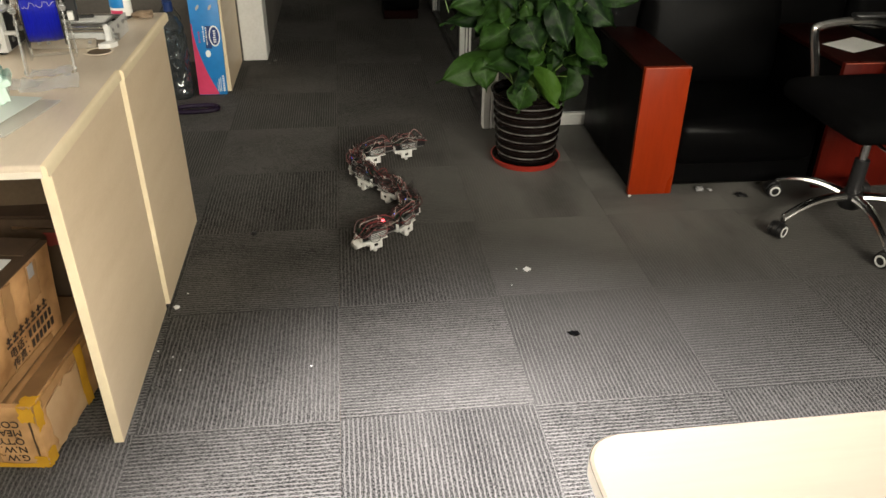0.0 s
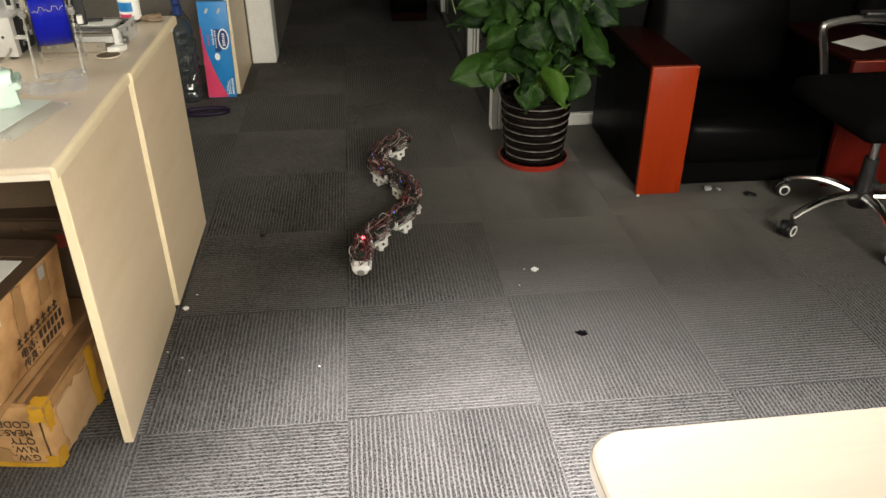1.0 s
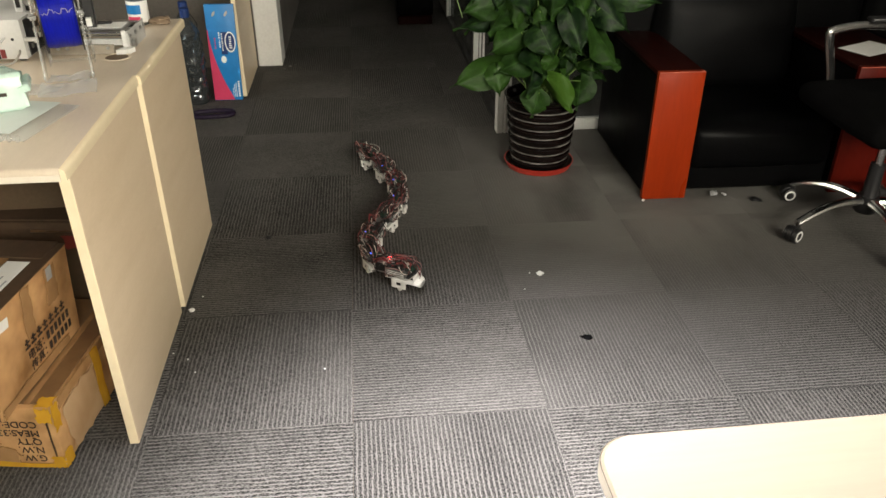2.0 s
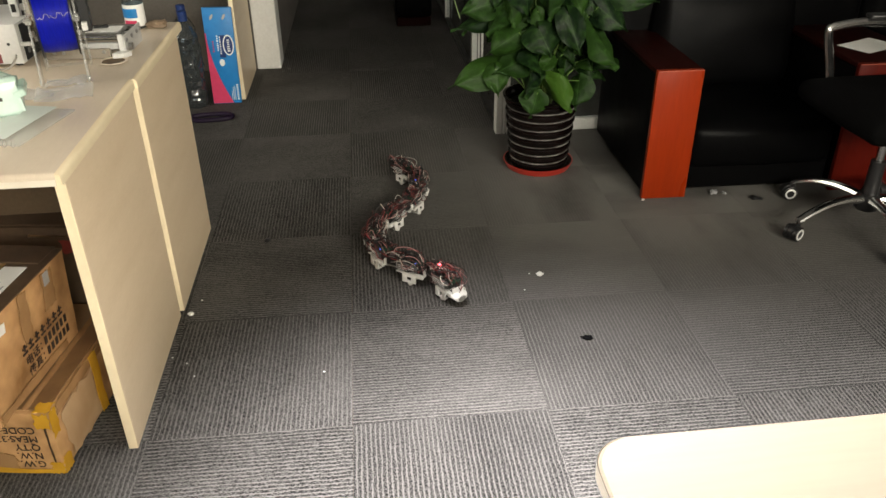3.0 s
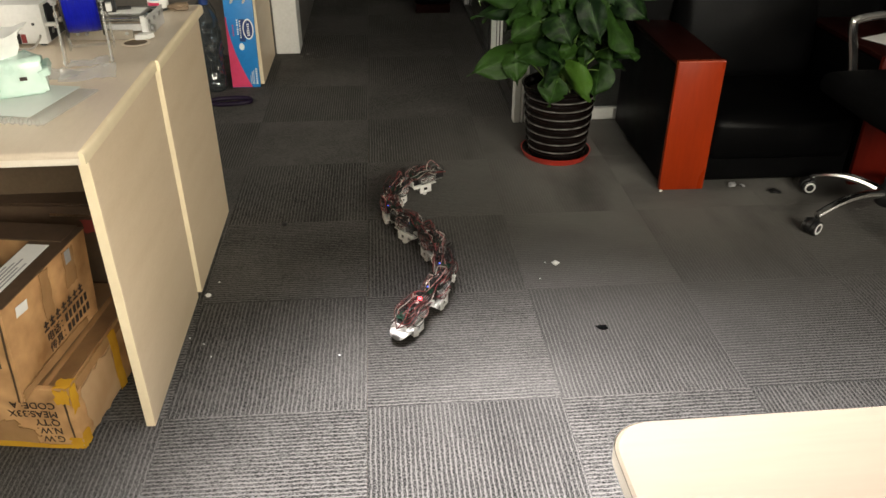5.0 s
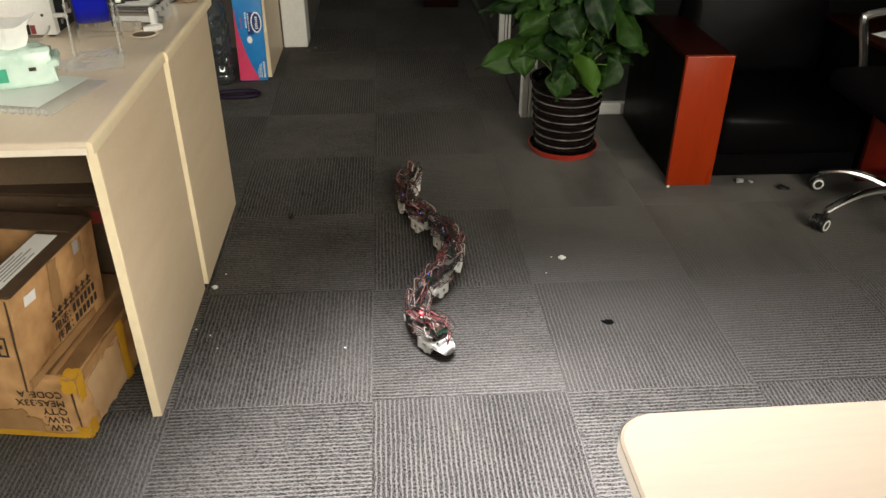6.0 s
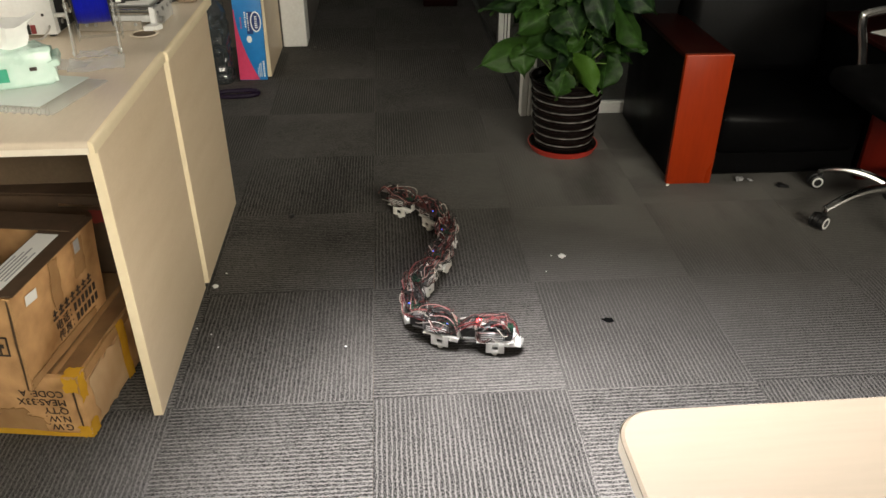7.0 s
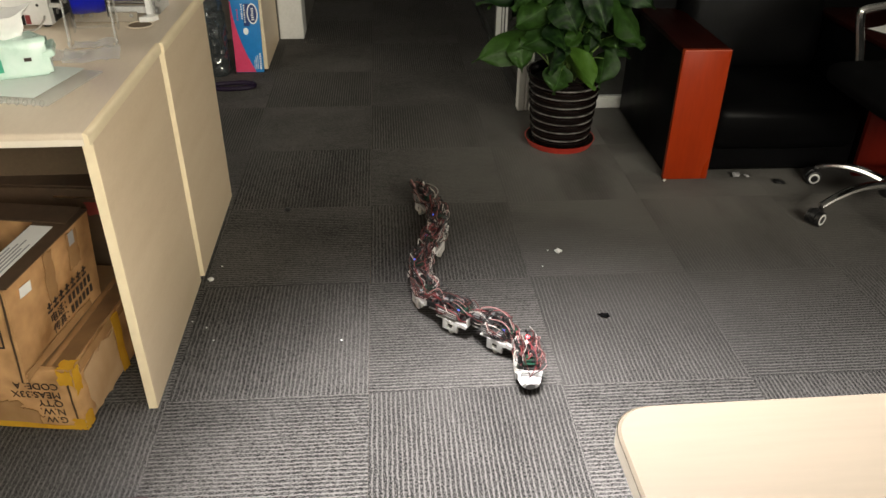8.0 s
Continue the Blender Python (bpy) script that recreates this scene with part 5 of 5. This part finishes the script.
def printer():
    """Parts of a desktop printer: the white case and the metal carriage frame beside it."""
    t = thing("printer", pose(-0.87, 0.80, DZ), "white sheet-metal desktop printer with cables", "printer")
    part("case", box(BM(), (-0.28, -0.097, 0.006), (0.034, 0.16, 0.112), 0.003, seg=2), PRINTERWHITE, t)
    for x in (-0.26, 0.015):
        part("foot", lathe(BM(), ((0.010, 0.0), (0.011, 0.001), (0.011, 0.006)), 12, m=Matrix.Translation((x, -0.08, 0))), BLACK, t)
    # Black plate puts the shade of the open side into colour.
    part("side_black_plate", box(BM(), (0.0343, -0.075, 0.010), (0.0375, 0.15, 0.106), 0.001), BLACK, t, "black plate for the shaded open side")
    rnd = random.Random(31)
    for k in range(12):
        y, z, w, h = rnd.uniform(-0.065, 0.12), rnd.uniform(0.02, 0.085), rnd.uniform(0.006, 0.020), rnd.uniform(0.006, 0.016)
        part("component", box(BM(), (0.0378, y, z), (0.0378 + rnd.uniform(0.003, 0.010), y + w, z + h), 0.0008), (STEEL, PRINTERWHITE, BLACK, PALEWIRE)[k % 4], t)
    part("cross_strut", box(BM(), (0.034, -0.092, 0.052), (0.066, -0.080, 0.062), 0.001), PRINTERWHITE, t)
    for x0, x1, y in ((-0.002, 0.020, -0.012), (0.038, 0.058, -0.012), (-0.20, -0.17, 0.03)):
        part("column", box(BM(), (x0, y, 0.1125), (x1, y + 0.045, 0.40), 0.002), PRINTERWHITE, t, "white metal column")
    part("column_back", box(BM(), (0.0202, 0.004, 0.1125), (0.0378, 0.03, 0.38), 0.001), BLACK, t)
    for z in (0.125, 0.165, 0.205):
        part("slot", box(BM(), (0.003, -0.0138, z), (0.015, -0.0122, z + 0.022), 0.0005), BLACK, t)
        part("pulley", lathe(BM(), ((0.0, -0.004), (0.009, -0.004), (0.007, -0.002), (0.007, 0.002), (0.009, 0.004), (0.0, 0.004)), 16, caps=False, m=Matrix.Translation((0.029, -0.002, z + 0.012)) @ Matrix.Rotation(radians(90), 4, "X")), STEEL, t)
    part("gantry", box(BM(), (-0.28, -0.004, 0.190), (-0.004, 0.035, 0.225), 0.002), BLACK, t, "black gantry beam")
    part("round_hole", lathe(BM(), ((0.0, -0.0005), (0.004, -0.0005), (0.004, 0.0005), (0.0, 0.0005)), 12, caps=False, m=Matrix.Translation((0.006, -0.0978, 0.060)) @ Matrix.Rotation(radians(90), 4, "X")), BLACK, t)
    part("power_socket", box(BM(), (-0.070, -0.101, 0.008), (-0.035, -0.0972, 0.036), 0.001), BLACK, t)
    part("switch", box(BM(), (-0.033, -0.1005, 0.010), (-0.020, -0.0972, 0.034), 0.001), REDWIRE, t, "red rocker switch")
    part("cable", tube(BM(), smooth_line([(0.018, -0.098, 0.030), (0.020, -0.118, 0.022), (0.002, -0.135, 0.005), (-0.06, -0.130, 0.004), (-0.14, -0.12, 0.004)], 6), 0.003, 6), GREYWIRE, t)
    part("cable", tube(BM(), smooth_line([(-0.03, 0.02, 0.19), (-0.02, -0.06, 0.20), (-0.04, -0.10, 0.16), (-0.12, -0.11, 0.12)], 6), 0.003, 6), PALEWIRE, t)
    f = thing("carriage_frame", pose(-0.672, 0.880, DZ, 0, 0, -2), "metal carriage frame with polished rods and a flat plate", "machine part")
    for y in (-0.085, 0.040):
        part("rod", tube(BM(), [(-0.13, y, 0.048), (0.085, y, 0.048)], 0.006, 12), CHROME, f)
        part("rail", box(BM(), (-0.13, y - 0.008, 0.015), (0.088, y + 0.008, 0.033), 0.001), SATIN, f)
    part("end_plate", box(BM(), (0.088, -0.105, 0.0), (0.093, 0.058, 0.055), 0.001), SATIN, f)
    part("end_plate", box(BM(), (-0.135, -0.105, 0.0), (-0.13, 0.058, 0.055), 0.001), SATIN, f)
    part("bed_plate", box(BM(), (-0.11, -0.055, 0.048), (0.07, 0.030, 0.052), 0.001), ALU, f, "flat aluminium plate")
    # Black strips paint the shaded gaps between the rails.
    for y in (-0.068, 0.0335):
        part("gap_strip", box(BM(), (-0.125, y - 0.003, 0.036), (0.080, y + 0.003, 0.042), 0.0006), BLACK, f, "black strip for the dark gap between the rails")
    part("tool_bar", box(BM(), (-0.09, -0.006, 0.0545), (0.02, 0.006, 0.062), 0.001, m=pose(0, 0, 0, 0, 0, 14)), BLACK, f)
    part("corner_post", box(BM(), (0.074, -0.104, 0.0), (0.0875, -0.096, 0.058), 0.001), PRINTERWHITE, f)
    part("base_plate", box(BM(), (-0.12, -0.128, 0.0), (0.055, -0.118, 0.026), 0.001), DULLBEIGE, f, "dull beige perforated base plate")
    for x in (-0.095, -0.07, -0.02, 0.04):
        part("bolt", lathe(BM(), ((0.0, 0.0), (0.005, 0.0), (0.005, 0.003), (0.0, 0.004)), 10, caps=False, m=Matrix.Translation((x, -0.1283, 0.018)) @ Matrix.Rotation(radians(90), 4, "X")), STEEL, f)
    # Pale sheet stands in for the gleam of the metal plate.
    part("bright_sheet", box(BM(), (-0.10, -0.045, 0.0525), (0.06, 0.022, 0.054), 0.0004), PAPER, f)
    for y in (-0.09, -0.04, 0.01, 0.045):
        part("bolt", lathe(BM(), ((0.0, 0.0), (0.006, 0.0), (0.006, 0.004), (0.0, 0.005)), 10, caps=False, m=Matrix.Translation((0.0932, y, 0.04)) @ Matrix.Rotation(radians(90), 4, "Y")), STEEL, f)
    part("belt_wheel", lathe(BM(), ((0.0, -0.005), (0.011, -0.005), (0.009, -0.003), (0.009, 0.003), (0.011, 0.005), (0.0, 0.005)), 16, caps=False, m=Matrix.Translation((0.10, -0.08, 0.02)) @ Matrix.Rotation(radians(90), 4, "Y")), STEEL, f)


printer()


def desk_bits():
    g = thing("cable_grommet", pose(-0.606, 0.712, DZ + 0.002), "round beige cable grommet set in the desk top", "cable grommet")
    part("ring", lathe(BM(), ((0.031, 0.0), (0.0385, 0.0), (0.038, 0.0018), (0.033, 0.002), (0.031, 0.0004), (0.031, 0.0)), 32, caps=False), LAMTOP, g)
    # Dark disc puts the hole's shade into colour.
    part("inside", lathe(BM(), ((0.0, 0.0003), (0.0309, 0.0003)), 24, caps=False), UNDER, g, "dark disc for the shaded opening")
    bm = BM()
    ring_loft(bm, [[Vector((x, y, z)) for x, y in ((-0.026, -0.013), (0.006, -0.018), (0.024, 0.006), (0.010, 0.020), (-0.014, 0.012))] for z in (0, 0.013)])
    solid("printed_clip", bm, WHITEPLA, pose(-0.590, 0.755, DZ + 0.002, 0, 0, 10), "small white printed clip on the desk", "plastic clip")
    b = thing("water_bottle", pose(-0.632, 1.100, DZ), "small water bottle with a blue and pink label", "bottle")
    part("body", lathe(BM(), ((0.028, 0.0), (0.031, 0.006), (0.031, 0.085), (0.026, 0.108), (0.013, 0.130), (0.013, 0.145)), 24), BOTTLE, b)
    part("paper_label", lathe(BM(), ((0.0315, 0.009), (0.032, 0.010), (0.032, 0.074), (0.0315, 0.075)), 24, caps=False), PAPER, b, "white printed label")
    part("cap", lathe(BM(), ((0.0145, 0.138), (0.0145, 0.156), (0.012, 0.158)), 16), PAPER, b)
    for name, mat, z0, z1, a0, a1 in (("label_band", CARTONBLUE, 0.036, 0.064, 195, 300), ("label_foot", PINK, 0.012, 0.028, 215, 300)):
        arcs = [[Vector((0.0325 * math.cos(radians(a)), 0.0325 * math.sin(radians(a)), z)) for a in range(a0, a1 + 1, 15)] for z in (z0, z1)]
        inner = [[p * 1.0 - Vector((p.x, p.y, 0)) * 0.012 for p in r] for r in arcs]
        part(name, ring_loft(BM(), [arcs[0] + inner[0][::-1], arcs[1] + inner[1][::-1]]), mat, b)
    bag = BM()
    bmesh.ops.create_icosphere(bag, subdivisions=3, radius=0.027)
    for v in bag.verts:
        v.co *= 1 + 0.55 * noise.noise(v.co * 60)
        v.co.x *= 1.3
        v.co.z = max(0, v.co.z * 0.5 + 0.008)
    solid("crumpled_bag", bag, TAN, pose(-0.565, 1.100, DZ, 0, 0, 12), "crumpled tan plastic bag at the desk end", "bag")


desk_bits()
# Plain black block added for the dark shapes behind the spool.
lp = thing("backdrop_block", pose(-0.86, 1.115, DZ, 0, 0, 4), "black upright block added for the dark shapes behind the spool", "laptop")
part("body", box(BM(), (-0.16, 0.0, 0.0), (0.085, 0.016, 0.20), 0.003, seg=2), BLACK, lp)
part("rear_slab", box(BM(), (-0.158, 0.0165, 0.001), (0.083, 0.024, 0.199), 0.002), SERVO, lp)


# ---- by the far desk ----
def jug(m):
    t = thing("water_jug", m, "large empty clear plastic water bottle with a dark blue cap", "bottle")
    prof = [(0.0, 0.0), (0.05, 0.0), (0.058, 0.01)]
    for k in range(14):
        prof.append((0.060 - 0.004 * (k % 2), 0.03 + 0.023 * k))
    prof += [(0.058, 0.36), (0.035, 0.41), (0.019, 0.43), (0.019, 0.45)]
    bm = lathe(BM(), prof, 40, caps=False)
    for v in bm.verts:
        soft = min(1, v.co.z * 20) * max(0, min(1, (0.42 - v.co.z) * 12))
        dent = noise.noise_vector(v.co * 17 + m.translation * 7)
        v.co += (0.017 * Vector((abs(dent.x) - 0.2, abs(dent.y) - 0.2, 0.2 * dent.z)) + 0.011 * noise.noise_vector(v.co * 60)) * soft
        v.co.z = max(v.co.z, 0)
    part("body", bm, BOTTLE, t, "crumpled clear plastic")
    part("cap", lathe(BM(), ((0.0225, 0.437), (0.0225, 0.478), (0.019, 0.482)), 20), DEEPBLUE, t, "dark blue cap")
    return t


jug(pose(-0.795, 2.50, 0))
jug(pose(-0.83, 2.65, 0, 0, 0, 40))


def water_carton():
    t = thing("water_carton", pose(-0.641, 2.535, 0, -2.0, 1.0, 2), "upright blue and pink drinking-water carton leaning on the desk end", "box")
    w, d, h = 0.144, 0.02, 0.488
    part("body", box(BM(), (-w / 2, -d, 0), (w / 2, 0, h), 0.003, seg=2), CARTONBLUE, t)
    # pink sweep, rising from the foot along one side
    bm = BM()
    rows = 14
    front = []
    for i in range(rows + 1):
        u = i / rows
        z = 0.003 + 0.36 * u
        x1 = -w / 2 + 0.098 * (1 - u) ** 1.8 + 0.006
        front.append([Vector((-w / 2 + 0.001, -d - 0.0012, z)), Vector((x1, -d - 0.0012, z)), Vector((x1, -d - 0.0002, z)), Vector((-w / 2 + 0.001, -d - 0.0002, z))])
    part("pink_sweep", ring_loft(bm, front), PINK, t, "pink printed sweep")

    def oval(cx, cz, rx, rz, out, tilt=0):
        q = [Vector((rx * math.cos(a), 0, rz * math.sin(a))) for a in [2 * math.pi * k / 28 for k in range(28)]]
        R = Matrix.Translation((cx, -d, cz)) @ Matrix.Rotation(radians(tilt), 4, "Y")
        return ring_loft(BM(), [[R @ (p + Vector((0, y, 0))) for p in q] for y in (-0.0002, -out)])
    part("emblem_ring", oval(0.038, 0.302, 0.027, 0.052, 0.0014), PAPER, t, "white oval emblem")
    part("emblem", oval(0.038, 0.302, 0.0215, 0.045, 0.0019), DEEPBLUE, t)
    rnd = random.Random(8)
    for k in range(6):
        part("print_bar", box(BM(), (0.031 + rnd.uniform(0, 0.003), -d - 0.0024, 0.270 + 0.0108 * k), (0.043 + rnd.uniform(0, 0.003), -d - 0.0002, 0.276 + 0.0108 * k)), PAPER, t)
    part("print_patch", box(BM(), (-0.022, -d - 0.0012, 0.240), (0.008, -d - 0.0002, 0.352), m=pose(0, 0, 0, 0, 3)), DEEPBLUE, t, "deep blue printed patch")
    for x, a, n in ((0.000, 0.258, 8), (-0.013, 0.275, 7), (-0.036, 0.27, 5)):
        for k in range(n):
            w0 = rnd.uniform(0.005, 0.0085)
            part("print_bar", box(BM(), (x - w0 / 2 - 0.018, -d - 0.0020, a + 0.0115 * k), (x + w0 / 2 - 0.018, -d - 0.0013, a + 0.0115 * k + rnd.uniform(0.005, 0.008)), m=pose(0.017, 0, 0)), PAPER if x > -0.03 else PINK, t)
    part("round_mark", oval(-0.002, 0.214, 0.013, 0.018, 0.0014), PAPER, t)
    for x, w0, step, n in ((0.058, 0.009, 0.0125, 7), (0.044, 0.004, 0.0075, 10), (0.036, 0.004, 0.0075, 9), (0.028, 0.003, 0.008, 6)):
        for k in range(n):
            part("print_bar", box(BM(), (x - w0 / 2, -d - 0.0013, 0.018 + step * k), (x + w0 / 2, -d - 0.0002, 0.018 + step * (k + rnd.uniform(0.55, 0.8)))), PAPER, t)
    for x in (-0.03, 0.03):
        part("mark", oval(x, 0.442, 0.006, 0.015, 0.0013, 30), PALEWIRE, t)


water_carton()


def purple_handle():
    pts = []
    for k in range(40):
        a = 2 * math.pi * k / 40
        x, y = 0.10 * math.copysign(abs(math.cos(a)) ** 0.7, math.cos(a)), 0.032 * math.copysign(abs(math.sin(a)) ** 0.8, math.sin(a))
        pts.append((x, y, 0.0116 + 0.004 * math.sin(a) + 0.004))
    pts.append(pts[0])
    solid("basket_loop", tube(BM(), pts, 0.0115, 8, caps=False), PURPLE, pose(-0.685, 2.27, 0, 0, 0, 5), "dark purple plastic loop lying on the carpet", "plastic loop")


purple_handle()


def far_stool():
    t = thing("wooden_stool", pose(0.45, 4.02, 0), "dark leather stool with a red wooden plinth in the corridor", "stool")
    part("plinth", box(BM(), (-0.12, 0.0, 0.0), (0.12, 0.3, 0.06), 0.006), DARK_REDWOOD, t, "dark red wooden plinth")
    part("seat", cushion((-0.125, -0.01, 0.061), (0.125, 0.31, 0.40), 0.01, r=0.02), LEATHER, t)


far_stool()


# ---- litter on the floor ----
def litter():
    def scrap(name, x, y, s, mat, label, cat, seed, flat=0.5):
        rnd = random.Random(seed)
        bm = BM()
        bmesh.ops.create_icosphere(bm, subdivisions=2, radius=s)
        for v in bm.verts:
            v.co *= 1 + 0.75 * noise.noise(v.co * (1.7 / s) + Vector((seed, 0, 0)))
            v.co.x *= 1.35
            v.co.z *= flat
        low = min(v.co.z for v in bm.verts)
        solid(name, bm, mat, pose(x, y, -low, 0, 0, rnd.uniform(0, 180)), label, cat)
    scrap("paper_scrap", 0.617, 0.640, 0.009, PAPER, "crumpled white paper scrap on the carpet", "paper scrap", 1, 0.7)
    scrap("black_scrap", 0.680, 0.286, 0.0115, FABRIC, "small black scrap of rubber on the carpet", "scrap", 2, 0.25)
    scrap("paper_scrap", -0.491, 0.542, 0.0075, PAPER, "small white scrap beside the desk foot", "paper scrap", 3, 0.6)
    scrap("paper_scrap", 1.435, 1.165, 0.014, GREYINK, "crumpled white paper under the sofa edge", "paper scrap", 4, 0.45)
    scrap("paper_scrap", 1.475, 1.16, 0.008, GREYINK, "crumpled white paper under the sofa edge", "paper scrap", 5, 0.5)
    scrap("black_scrap", 1.58, 1.10, 0.018, BLACK, "black rag scrap by the sofa", "scrap", 6, 0.3)
    scrap("paper_scrap", 1.137, 1.14, 0.006, PAPER, "tiny white crumb by the sofa arm", "crumb", 7, 0.6)
    for k, (x, y, s) in enumerate(((-0.077, 0.218, 0.0024), (0.585, 0.655, 0.0022), (0.55, 0.56, 0.0018), (-0.47, 0.62, 0.0025), (-0.46, 0.30, 0.002), (-0.43, 0.24, 0.0018),
                                   (-0.36, 3.09, 0.006), (-0.33, 3.12, 0.004), (-0.39, 3.04, 0.004), (-0.30, 3.05, 0.004), (0.45, 2.95, 0.004), (-0.505, 0.33, 0.002))):
        scrap("crumb", x, y, s, PAPER if y < 2 else CRUMB, "tiny pale crumb on the carpet", "crumb", 20 + k, 0.6)
    scrap("dark_fluff", -0.30, 0.985, 0.011, BLACK, "dark lint on the carpet", "lint", 50, 0.3)


litter()
solid("storage_box", box(BM(), (-0.10, -0.16, 0.0), (0.0, 0.0, 0.10), 0.004, seg=2), paint("dark_maroon_board", (0.030, 0.008, 0.008), (0.02, 0.006, 0.006), 60, 8, 0.6), pose(-0.434, -0.386, 0), "low dark maroon box standing on the carpet", "box")


# ---- carpet tiles ----
def carpet_floor():
    fl = tagged(thing("floor", Matrix(), "dark grey ribbed carpet tiles laid quarter-turned", "floor"), kind="structure")
    me = mesh_of("carpet_tile", box(BM(), (-0.2497, -0.2497, -0.0062), (0.2497, 0.2497, 0.0)), CARPET)
    turned = me.copy()
    turned.materials[0] = CARPET_TURNED
    rnd = random.Random(3)
    for i in range(-5, 7):
        for j in range(-7, 13):
            ob = new("carpet_tile", turned if (i + j) % 2 else me)
            ob.parent = fl
            ob.matrix_basis = pose(0.25 + 0.5 * i, 0.25 + 0.5 * j, rnd.uniform(-0.0003, 0.0), 0, 0, (0 if (i + j) % 2 else 90) + rnd.uniform(-0.15, 0.15))


carpet_floor()


def motions():
    """The robot crawls: its root goes with the head, the other segments swing behind."""
    times = [k / 10 for k in range(81)]
    roots, rel = [], [[] for _ in SEGMENTS]
    for t in times:
        ps = [pose(x, y, 0, 0, 0, math.degrees(a)) for x, y, a in link_poses(t)]
        roots.append((t, ps[0]))
        for i, p in enumerate(ps):
            rel[i].append((t, ps[0].inverted() @ p))
    walk(ROBOT, roots)
    for i in range(1, LINKS):
        walk(SEGMENTS[i], rel[i])


motions()
